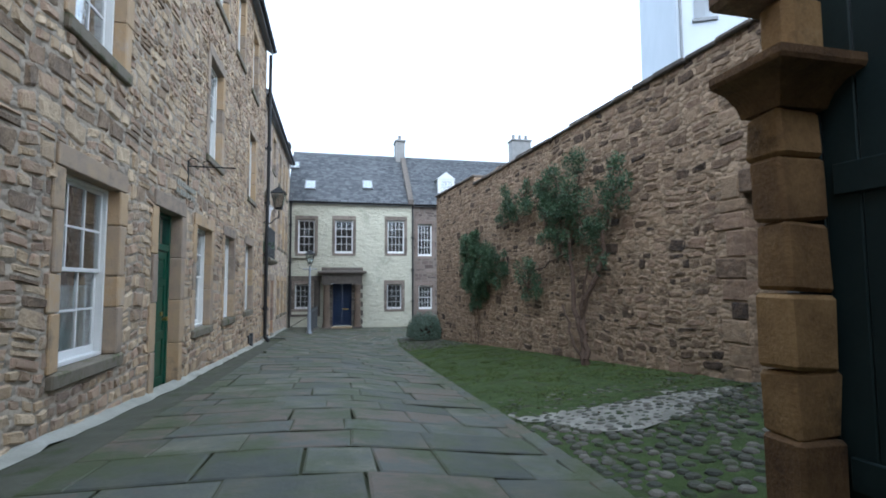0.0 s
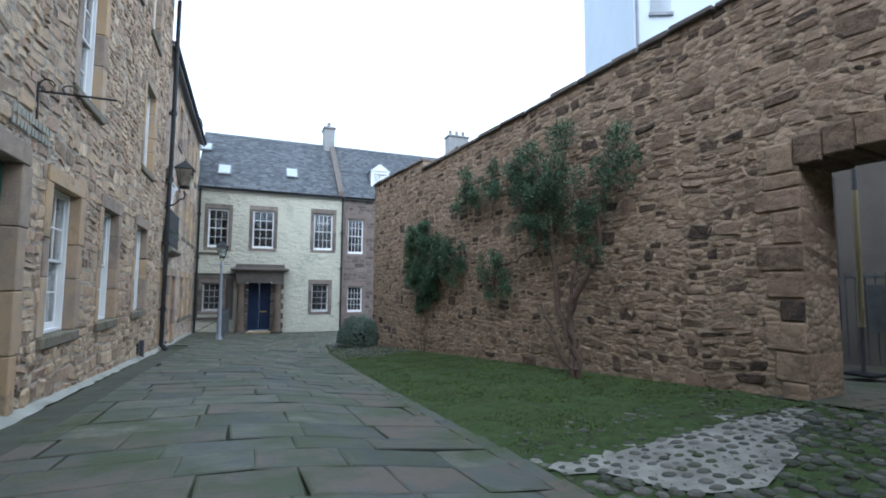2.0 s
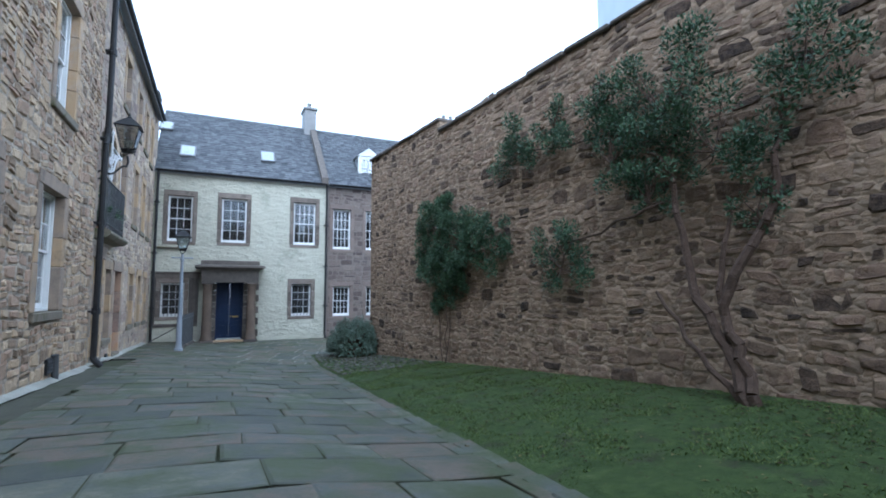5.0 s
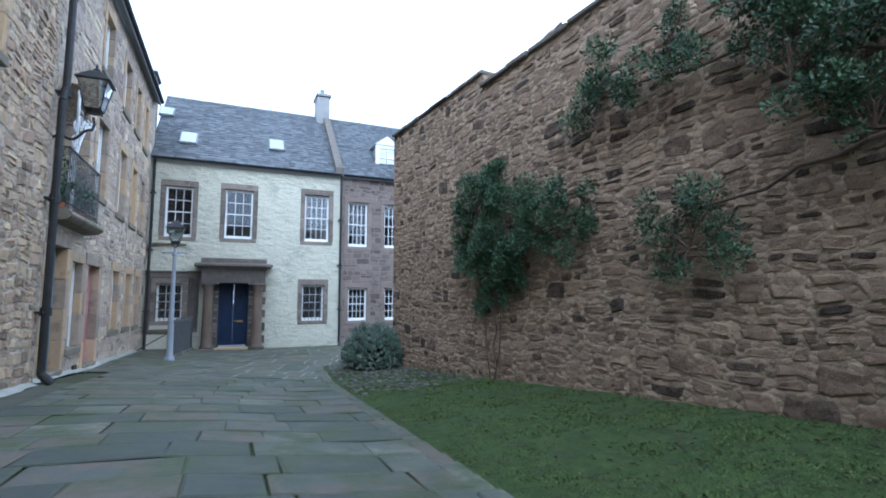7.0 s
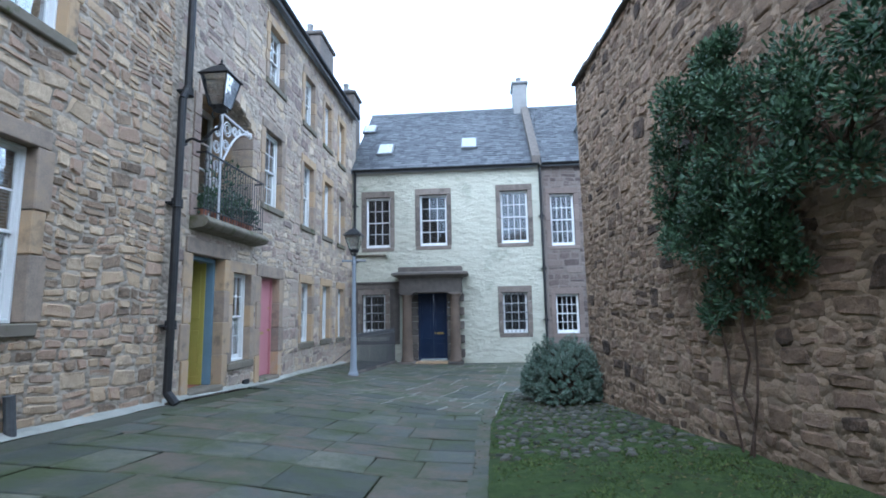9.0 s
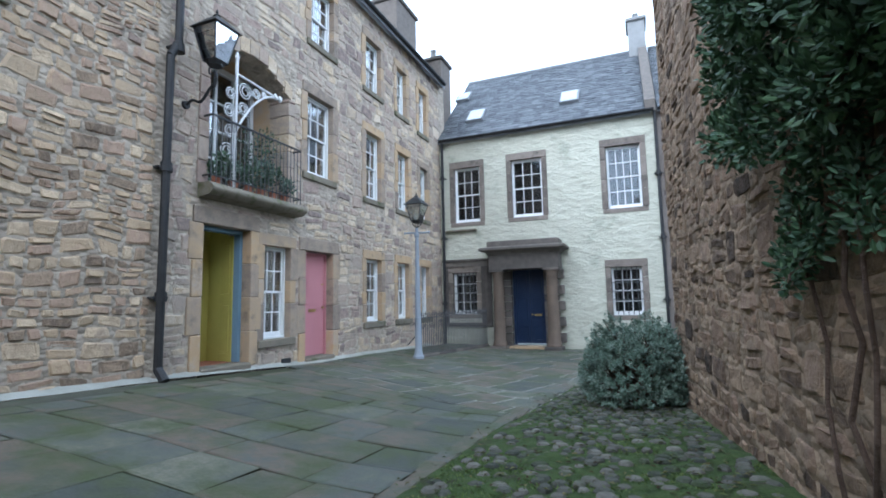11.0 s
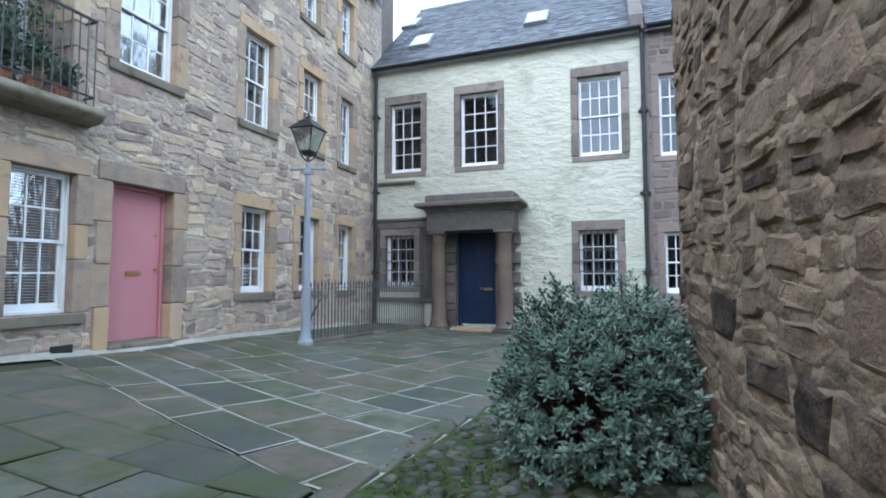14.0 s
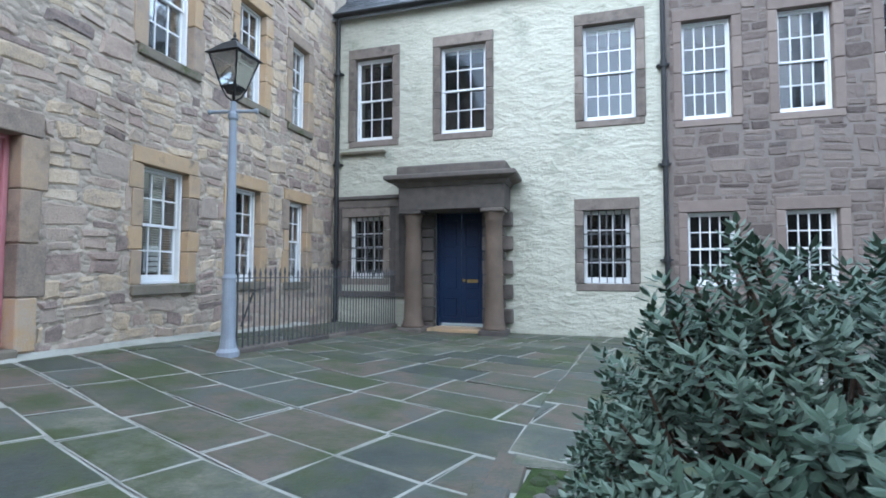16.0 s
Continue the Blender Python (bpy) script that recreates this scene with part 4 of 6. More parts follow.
# lintel arch over the opening: voussoir stones with a gentle curve
for i in range(9):
    a = arch_open[0] - 0.35 + (arch_open[1] - arch_open[0] + 0.7) * i / 9
    b = arch_open[0] - 0.35 + (arch_open[1] - arch_open[0] + 0.7) * (i + 1) / 9
    mid = (a + b) / 2
    x = (mid - (arch_open[0] + arch_open[1]) / 2) / 1.1
    lo = 3.16 + 0.14 * (1 - min(x * x, 1)) + rnd.uniform(-0.02, 0.02)
    block("voussoir", RIGHT, (a, b - 0.012, -0.76, 0.03, lo, lo + 0.34 + rnd.uniform(-0.02, 0.03)), M["red"], wall_garden, 0.02, wobble=0.008)
# dressed jamb stones of the opening
z = gz(5.6) - 0.1
while z < 3.12:
    h = rnd.uniform(0.25, 0.42)
    block("jamb_stone", RIGHT, (arch_open[1] - 0.0, arch_open[1] + rnd.uniform(0.25, 0.5), -0.77, 0.028, z, min(z + h, 3.16) - 0.014), M["red"], wall_garden, 0.02, wobble=0.008)
    block("jamb_stone", RIGHT, (arch_open[0] - rnd.uniform(0.25, 0.5), arch_open[0], -0.77, 0.028, z, min(z + h, 3.16) - 0.014), M["red"], wall_garden, 0.02, wobble=0.008)
    z += h
# returning end of the garden wall
END = RIGHT.at(19.75, 0, 0)
END_FACE = Face(END.x, END.y, 0.99, 0.105, -0.105, 0.99)

# ---------------------------------------------------------------- place beyond the archway, wall behind the walker
back_close = strip("pavement_beyond_arch", [(6.2, y) for y in YS if 2.4 <= y <= 14], [(14.0, y) for y in YS if 2.4 <= y <= 14], -0.004, M["flag_many"], "grey paved lane beyond the archway", "pavement")
tagged(block("wall_beyond_arch", Face(10.6, 0, 0, 1, -1, 0), (-2, 20, -0.4, 0, -1, 6.5), M["lane_wall"]), "pale rendered wall across the lane, coloured dark for dim light", "wall", kind="structure")
tagged(block("wall_behind", Face(0, -5.0, 1, 0, 0, 1), (-2.2, 12, -0.5, 0, -1, 9.0), M["buff_mortar"]), "rubble wall closing the close behind", "wall", kind="structure")
tagged(block("wall_gate_side", Face(3.75, 0, 0, 1, -1, 0), (-5, 1.2, -0.5, 0, -1, 5.2), M["red_mortar"]), "rubble wall beside the gate", "wall", kind="structure")

# slab added behind the archway only to keep light off its reveal
shade_helper = thing("arch_shade_helper", 7.2, 4.7, gz(4.7), "stone slab added behind the archway to darken its reveal", "passage", kind="structure")
block("passage_vault", RIGHT, (arch_open[0] - 0.5, arch_open[1] + 0.5, -1.5, -0.78, 3.4, 4.6), M["red_mortar"], shade_helper)
LANE = Face(10.6, 0, 0, 1, -1, 0)
window(LANE, 7.9, 8.75, 2.35, 3.7, 2, 4, deep=-0.12, margin=0.12, stone="dressed_dark", sill_out=0.2, sash="dressed_dark")


# ---------------------------------------------------------------- doors
def door_surround(f, o, parent, m=0.17, stone="dressed", out=0.035, step=True, step_z=None):
    a, b, z0, z1 = o
    block("lintel", f, (a - m, b + m, -0.32, out, z1, z1 + m * 1.3), M[stone], parent, 0.01)
    for p, q in ((a - m, a), (b, b + m)):
        for k in range(4):
            lo_z, hi_z = z0 - 0.05 + (z1 - z0 + 0.05) * k / 4, z0 - 0.05 + (z1 - z0 + 0.05) * (k + 1) / 4
            wide = 0.07 if k % 2 else 0.0
            block("jamb", f, (p - (wide if q <= a else 0), q + (wide if p >= b else 0), -0.32, out - 0.003 - 0.004 * (k % 2), lo_z + 0.004, hi_z - 0.004), M[stone], parent, 0.012, wobble=0.003)
    if step:
        zs = step_z if step_z is not None else z0
        block("doorstep", f, (a - 0.02, b + 0.02, -0.35, 0.07, zs - 0.25, zs), M["sill"], parent, 0.02, wobble=0.005)


def green_entrance():
    a, b, z0, z1 = green_door
    c = NEAR.at((a + b) / 2, 0, z0)
    d = thing("door_1", c.x, c.y, c.z, "glossy dark green panelled door with a glazed fanlight above", "door", kind="structure")
    door_surround(NEAR, green_door, d)
    bm = bmesh.new()
    for p in ((a + 0.003, a + 0.06, z0 + 0.003, z1 - 0.003), (b - 0.06, b - 0.003, z0 + 0.003, z1 - 0.003), (a + 0.06, b - 0.06, z1 - 0.06, z1 - 0.003), (a + 0.06, b - 0.06, 2.48, 2.58)):
        slab(bm, NEAR, p[0], p[1], -0.26, -0.14, p[2], p[3], 0.006)
    for q in (1, 2):
        x = a + 0.06 + (b - a - 0.12) * q / 3
        slab(bm, NEAR, x - 0.014, x + 0.014, -0.22, -0.18, 2.58, z1 - 0.06)
    part("door_frame", bm, M["green"], d)
    block("fanlight", NEAR, (a + 0.06, b - 0.06, -0.205, -0.197, 2.58, z1 - 0.06), M["glass"], d)
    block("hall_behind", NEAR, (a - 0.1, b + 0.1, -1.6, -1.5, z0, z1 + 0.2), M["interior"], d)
    leaf = panel_door(NEAR, a + 0.06, b - 0.06, z0 + 0.02, 2.48, -0.17, M["green"], d, [(0.1, 0.46, 0.06, 0.34), (0.54, 0.9, 0.06, 0.34), (0.1, 0.46, 0.4, 0.74), (0.54, 0.9, 0.4, 0.74), (0.1, 0.46, 0.79, 0.94), (0.54, 0.9, 0.79, 0.94)])
    bm = bmesh.new()
    rod(bm, NEAR.at(b - 0.15, -0.17, 1.45), NEAR.at(b - 0.15, -0.10, 1.45), 0.028, 0.035, 10)
    slab(bm, NEAR, b - 0.30, b - 0.20, -0.165, -0.15, 1.5, 1.56, 0.004)
    part("door_knob", bm, M["brass"], leaf)


def yellow_entrance():
    a, b, z0, z1 = yellow_door
    c = FAR.at((a + b) / 2, 0, z0)
    d = thing("door_2", c.x, c.y, c.z, "open doorway with blue-grey frame, yellow lobby and white inner door", "door", kind="structure")
    door_surround(FAR, yellow_door, d, 0.2)
    bm = bmesh.new()
    for p in ((a + 0.003, a + 0.07, z0 + 0.006, z1 - 0.003), (b - 0.07, b - 0.003, z0 + 0.006, z1 - 0.003), (a + 0.07, b - 0.07, z1 - 0.07, z1 - 0.003)):
        slab(bm, FAR, p[0], p[1], -0.30, -0.16, p[2], p[3], 0.006)
    part("door_frame", bm, M["blue_frame"], d)
    deep = 0.95
    block("lobby_wall", FAR, (b + 0.0, b + 0.08, -deep, -0.5, z0, z1 + 0.1), M["yellow"], d, label="bright yellow painted lobby wall")
    block("lobby_wall", FAR, (a - 0.08, a, -deep, -0.5, z0, z1 + 0.1), M["white"], d)
    block("lobby_back", FAR, (a - 0.08, b + 0.08, -deep - 0.08, -deep, z0, z1 + 0.1), M["yellow"], d)
    block("lobby_ceiling", FAR, (a - 0.08, b + 0.08, -deep, -0.5, z1 + 0.1, z1 + 0.18), M["white"], d)
    block("lobby_floor", FAR, (a, b, -deep, -0.35, z0 - 0.1, z0 + 0.004), M["terracotta"], d, label="worn tiled lobby floor")
    # outer leaf folded back against the lobby side
    g = Face(*FAR.at(b - 0.075, -0.30, 0).xy, -1, 0.22, -0.22, -1)
    panel_door(g, 0.0, 0.60, z0 + 0.01, z1 - 0.08, 0.0, M["yellow"], d, [(0.12, 0.88, 0.52, 0.95), (0.12, 0.88, 0.06, 0.46)])
    inner = panel_door(FAR, a + 0.03, a + 0.78, z0 + 0.01, 2.06, -deep + 0.06, M["white"], d, [(0.12, 0.88, 0.06, 0.42)])
    bm = bmesh.new()
    ring = [FAR.at(a + 0.40 + 0.15 * math.cos(t * math.pi / 10), -deep + 0.075, 1.45 + 0.42 * math.sin(t * math.pi / 10)) for t in range(20)]
    bm.faces.new([bm.verts.new(p) for p in ring])
    ob = part("door_glass", bm, M["yellow"], inner, "oval amber glazed panel")
    block("letter_plate", FAR, (a + 0.3, a + 0.5, -deep + 0.07, -deep + 0.085, 0.86, 0.92), M["iron"], inner)


def pink_entrance():
    a, b, z0, z1 = pink_door
    c = FAR.at((a + b) / 2, 0, z0)
    d = thing("door_3", c.x, c.y, c.z, "flat salmon pink painted door with brass letter plate", "door", kind="structure")
    door_surround(FAR, pink_door, d, 0.2)
    bm = bmesh.new()
    for p in ((a + 0.003, a + 0.05, z0 + 0.003, z1 - 0.003), (b - 0.05, b - 0.003, z0 + 0.003, z1 - 0.003), (a + 0.05, b - 0.05, z1 - 0.05, z1 - 0.003)):
        slab(bm, FAR, p[0], p[1], -0.26, -0.15, p[2], p[3], 0.006)
    part("door_frame", bm, M["pink"], d)
    leaf = block("door_leaf", FAR, (a + 0.05, b - 0.05, -0.24, -0.19, z0 + 0.02, z1 - 0.05), M["pink"], d, 0.005)
    block("letter_plate", FAR, (a + 0.36, a + 0.60, -0.19, -0.18, 0.86, 0.92), M["brass"], leaf, 0.003)
    bm = bmesh.new()
    rod(bm, FAR.at(b - 0.12, -0.19, 0.95), FAR.at(b - 0.12, -0.14, 0.95), 0.018, 0.026, 10)
    rod(bm, FAR.at(b - 0.12, -0.19, 1.45), FAR.at(b - 0.12, -0.175, 1.45), 0.022, 0.022, 10)
    part("door_knob", bm, M["brass"], leaf)


green_entrance()
yellow_entrance()
pink_entrance()


def portico():
    """Stone porch of the white house: two columns, entablature and cornice before a navy door."""
    p = thing("portico", 1.1, 27.5, gz(27.5), "weathered stone porch with two columns and a moulded cornice", "porch")
    g = gz(27.5)
    for cx in (0.27, 1.95):
        bm = bmesh.new()
        prof = [(0.235, g + 0.10), (0.235, g + 0.15), (0.205, g + 0.17), (0.215, g + 0.22), (0.19, g + 0.25)]
        prof += [(0.185 - 0.022 * k / 6, g + 0.25 + (1.72 - g - 0.25) * k / 6) for k in range(1, 7)]
        prof += [(0.18, 1.74), (0.165, 1.78), (0.20, 1.86), (0.21, 1.90)]
        lathe(bm, cx, 27.52, prof, 20)
        part("column", bm, M["column"], p, "round sandstone column worn and stained", smooth=True)
        block("plinth", HOUSE, (cx - 0.27, cx + 0.27, 0.23, 0.77, g - 0.02, g + 0.10), M["dressed_dark"], p, 0.015)
        block("abacus", HOUSE, (cx - 0.23, cx + 0.23, 0.27, 0.73, 1.90, 1.97), M["dressed_dark"], p, 0.012)
    block("frieze", HOUSE, (0.02, 2.20, 0.0, 0.72, 1.97, 2.44), M["dressed_dark"], p, 0.012)
    bm = bmesh.new()
    moulding(bm, HOUSE, 0.02, 2.20, 0.0, 0.72, [(0.02, 2.44), (0.06, 2.50), (0.07, 2.52), (0.19, 2.55), (0.24, 2.58), (0.24, 2.645), (0.20, 2.67), (0.06, 2.70), (0.03, 2.70), (0.03, 2.85), (0.0, 2.88)])
    part("cornice", bm, M["dressed_dark"], p)
    # blocked pilasters behind the columns, on both sides of the door
    for side in (0, 1):
        z, k = g, 0
        while z < 1.95:
            h = 0.30 if k % 2 else 0.19
            o = 0.03 if k % 2 else 0.0
            if side == 0:
                block("quoin", HOUSE, (0.30 - o, 0.60, 0.0, 0.14 + o, z, min(z + h, 1.96) - 0.014), M["dressed_dark"], p, 0.014)
            else:
                block("quoin", HOUSE, (1.64, 2.02 + (0.24 if k % 2 else 0.08), 0.0, 0.14 + o, z, min(z + h, 1.96) - 0.014), M["dressed_dark"], p, 0.014)
            z += h
            k += 1
    block("doorstep", HOUSE, (0.50, 1.74, -0.2, 0.42, g - 0.1, g + 0.07), M["dressed"], p, 0.02)
    a, b, z0, z1 = house_door
    d = thing("door_4", 1.1, 28.0, g, "navy blue painted double door with sunk panels", "door", kind="structure")
    bm = bmesh.new()
    for q in ((a, a + 0.06, z0, z1), (b - 0.06, b, z0, z1), (a + 0.06, b - 0.06, z1 - 0.07, z1)):
        slab(bm, HOUSE, q[0], q[1], -0.30, -0.12, q[2], q[3], 0.006)
    part("door_frame", bm, M["blue_door"], d)
    m = (a + b) / 2
    for u0, u1 in ((a + 0.06, m - 0.003), (m + 0.003, b - 0.06)):
        panel_door(HOUSE, u0, u1, z0 + 0.08, z1 - 0.07, -0.2, M["blue_door"], d, [(0.14, 0.86, 0.05, 0.24), (0.14, 0.86, 0.3, 0.62), (0.14, 0.86, 0.68, 0.94)])
    block("letter_plate", HOUSE, (m + 0.12, m + 0.36, -0.195, -0.18, 0.50, 0.57), M["brass"], d, 0.003)
    bm = bmesh.new()
    rod(bm, HOUSE.at(m + 0.06, -0.2, 0.55), HOUSE.at(m + 0.06, -0.14, 0.55), 0.022, 0.03, 10)
    part("door_knob", bm, M["brass"], d)


portico()

# broad moulded stone frame round the barred ground floor window
fr = thing("stone_window_frame", -1.03, 28.0, 0.3, "broad moulded stone frame round a barred window", "stone frame")
block("frame_head", HOUSE, (-1.8, -0.05, 0.0, 0.055, 2.16, 2.34), M["dressed_dark"], fr, 0.01)
block("frame_cornice", HOUSE, (-1.82, -0.0, 0.0, 0.10, 2.34, 2.42), M["dressed_dark"], fr, 0.015)
block("frame_side", HOUSE, (-1.8, -1.62, 0.0, 0.05, 0.3, 2.16), M["dressed_dark"], fr, 0.01)
block("frame_side", HOUSE, (-0.44, -0.08, 0.0, 0.05, 0.3, 2.16), M["dressed_dark"], fr, 0.01)
block("frame_rib", HOUSE, (-0.30, -0.20, 0.05, 0.075, 0.3, 2.16), M["dressed_dark"], fr, 0.01)
block("frame_sill", HOUSE, (-1.8, -0.08, 0.0, 0.07, 0.18, 0.3), M["dressed_dark"], fr, 0.01)
block("drip_stone", HOUSE, (-1.66, -0.55, 0.0, 0.13, 3.36, 3.44), M["sill"], fr, 0.02, wobble=0.008)


# ---------------------------------------------------------------- balcony with plants
def leaf_cloud(name, centres, count, size, material, parent, seed, up=0.3, flat=(1, 1, 1)):
    """Many small folded leaves scattered through lumpy clumps: (x, y, z, radius)."""
    rnd = random.Random(seed)
    verts, faces = [], []
    total = sum(c[3] ** 2 for c in centres)
    for cx, cy, cz, r in centres:
        n = max(4, int(count * r * r / total))
        for _ in range(n):
            v = Vector((rnd.gauss(0, 1), rnd.gauss(0, 1), rnd.gauss(0, 1))).normalized() * r * (rnd.random() ** 0.45) * rnd.uniform(0.8, 1.12)
            p = Vector((cx + v.x * flat[0], cy + v.y * flat[1], cz + v.z * flat[2]))
            d = (v.normalized() + Vector((rnd.uniform(-0.8, 0.8), rnd.uniform(-0.8, 0.8), rnd.uniform(-0.5, 0.8) + up))).normalized()
            s = d.cross(Vector((rnd.uniform(-1, 1), rnd.uniform(-1, 1), rnd.uniform(-1, 1)))).normalized()
            k = d.cross(s)
            ln, w = size * rnd.uniform(0.6, 1.35), size * rnd.uniform(0.18, 0.30)
            n0 = len(verts)
            verts += [p, p + d * ln * 0.35 + s * w + k * w * 0.3, p + d * ln * 0.75 + s * w * 0.8 + k * w * 0.25, p + d * ln, p + d * ln * 0.75 - s * w * 0.8 + k * w * 0.25, p + d * ln * 0.35 - s * w + k * w * 0.3, p + d * ln * 0.55]
            faces += [(n0, n0 + 1, n0 + 6), (n0 + 1, n0 + 2, n0 + 6), (n0 + 2, n0 + 3, n0 + 6), (n0 + 3, n0 + 4, n0 + 6), (n0 + 4, n0 + 5, n0 + 6), (n0 + 5, n0, n0 + 6)]
    return sheet(name, verts, faces, material, parent)


def balcony():
    a, b, z0, z1 = loggia
    bal = thing("balcony", -1.8, 19.2, 2.8, "recessed balcony under a segmental arch with thin iron railing", "balcony")
    bm = bmesh.new()
    n = 10
    prof = [(-0.4, 2.95), (0.24, 2.95)] + [(0.24 + 0.09 * math.sin(math.pi * k / n), 2.95 - 0.2 * k / n) for k in range(1, n)] + [(0.24, 2.75), (-0.0, 2.72), (-0.4, 2.72)]
    r0 = [bm.verts.new(FAR.at(18.05, d, z)) for d, z in prof]
    r1 = [bm.verts.new(FAR.at(20.32, d, z)) for d, z in prof]
    for i in range(len(prof)):
        j = (i + 1) % len(prof)
        bm.faces.new((r0[i], r0[j], r1[j], r1[i]))
    bm.faces.new(r0[::-1])
    bm.faces.new(r1)
    part("slab", bm, M["sill"], bal, "rounded mossy stone balcony ledge")
    # arch soffit pieces filling the corners of the opening under a segmental curve
    bm = bmesh.new()
    m = 12
    for i in range(m):
        ua, ub = a - 0.02 + (b - a + 0.04) * i / m, a - 0.02 + (b - a + 0.04) * (i + 1) / m
        za, zb = (z1 - 0.42 * ((2 * (q - a) / (b - a) - 1) ** 2) for q in (ua, ub))
        ps = [FAR.at(u, d, z) for d in (0.0, -0.5) for u, z in ((ua, za), (ub, zb), (ub, z1 + 0.05), (ua, z1 + 0.05))]
        vs = [bm.verts.new(p) for p in ps]
        for q in ((0, 1, 2, 3), (7, 6, 5, 4), (0, 4, 5, 1), (3, 2, 6, 7)):
            bm.faces.new([vs[k] for k in q])
    bmesh.ops.remove_doubles(bm, verts=bm.verts, dist=0.0005)
    part("arch_spandrel", bm, M["gold_mortar"], bal)
    for i in range(9):
        ua, ub = a - 0.1 + (b - a + 0.2) * i / 9, a - 0.1 + (b - a + 0.2) * (i + 1) / 9
        um = (ua + ub) / 2
        zc = z1 - 0.42 * ((2 * (um - a) / (b - a) - 1) ** 2)
        sl = -0.84 * 2 * (2 * (um - a) / (b - a) - 1) / (b - a) / 2
        bm = bmesh.new()
        ps = [FAR.at(u, d, zc + sl * (u - um) + h) for d in (-0.05, 0.03) for u, h in ((ua + 0.006, 0.0), (ub - 0.006, 0.0), (ub - 0.006, 0.27), (ua + 0.006, 0.27))]
        vs = [bm.verts.new(p) for p in ps]
        for q in ((0, 1, 2, 3), (7, 6, 5, 4), (0, 4, 5, 1), (3, 2, 6, 7), (0, 3, 7, 4), (1, 5, 6, 2)):
            bm.faces.new([vs[k] for k in q])
        part("arch_stone", bm, M["gold"], bal)
    for u0, u1 in ((a - 0.2, a), (b, b + 0.2)):
        z = z0
        while z < z1 - 0.45:
            h = random.uniform(0.25, 0.45)
            block("jamb_stone", FAR, (u0, u1, -0.46, 0.03, z, min(z + h, z1 - 0.42) - 0.012), M["gold"], bal, 0.012)
            z += h
    # recess: back wall with tall glazed doors
    bm = bmesh.new()
    dk = 0.95
    ps = [FAR.at(u, -d, z) for d in (0.45, dk) for u, z in ((a, z0), (b, z0), (b, z1), (a, z1))]
    vs = [bm.verts.new(p) for p in ps]
    for q in ((0, 1, 5, 4), (1, 2, 6, 5), (2, 3, 7, 6), (3, 0, 4, 7)):
        bm.faces.new([vs[k] for k in q])
    part("recess", bm, M["dressed"], bal)
    for p in ((a, a + 0.09, z0, z1), (b - 0.09, b, z0, z1), (a + 0.09, b - 0.09, z1 - 0.12, z1), (a + 0.09, b - 0.09, z0, z0 + 0.25)):
        block("screen_frame", FAR, (p[0], p[1], -dk, -dk + 0.07, p[2], p[3]), M["white"], bal, 0.004)
    for k in (1, 2, 3):
        x = a + 0.09 + (b - a - 0.18) * k / 4
        block("screen_stile", FAR, (x - 0.03, x + 0.03, -dk, -dk + 0.06, z0 + 0.25, z1 - 0.12), M["white"], bal, 0.004)
    for zz in (3.75, 4.3, 4.85):
        block("screen_rail", FAR, (a + 0.09, b - 0.09, -dk + 0.005, -dk + 0.05, zz - 0.015, zz + 0.015), M["white"], bal)
    for k in range(4):
        x0 = a + 0.09 + (b - a - 0.18) * k / 4
        for zlo, zhi in ((z0 + 0.25, 3.735), (3.765, 4.285), (4.315, 4.835), (4.865, z1 - 0.12)):
            block("pane", FAR, (x0 + 0.03, x0 + (b - a - 0.18) / 4 - 0.03, -dk + 0.02, -dk + 0.026, zlo, zhi), M["glass"], bal).visible_shadow = False
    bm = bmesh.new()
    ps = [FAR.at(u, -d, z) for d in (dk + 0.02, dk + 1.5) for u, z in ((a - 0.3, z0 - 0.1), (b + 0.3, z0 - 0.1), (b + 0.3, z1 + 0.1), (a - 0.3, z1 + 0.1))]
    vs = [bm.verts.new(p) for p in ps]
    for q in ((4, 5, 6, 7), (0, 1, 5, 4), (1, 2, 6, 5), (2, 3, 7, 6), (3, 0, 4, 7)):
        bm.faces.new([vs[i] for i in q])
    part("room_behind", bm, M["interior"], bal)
    # railing
    bm = bmesh.new()
    slab(bm, FAR, 18.1, 20.26, 0.195, 0.22, 4.03, 4.06)
    slab(bm, FAR, 18.1, 20.26, 0.198, 0.218, 3.06, 3.08)
    for u in (18.11, 20.25):
        slab(bm, FAR, u - 0.012, u + 0.012, 0.0, 0.21, 4.032, 4.058)
        slab(bm, FAR, u - 0.012, u + 0.012, 0.0, 0.21, 3.062, 3.078)
    part("top_rail", bm, M["iron"], bal)
    for k in range(23):
        u = 18.11 + 2.14 * k / 22
        bm = bmesh.new()
        rod(bm, FAR.at(u, 0.208, 2.95), FAR.at(u, 0.208, 4.04), 0.008, 0.008, 6)
        part("baluster", bm, M["rail_iron"], bal)


balcony()


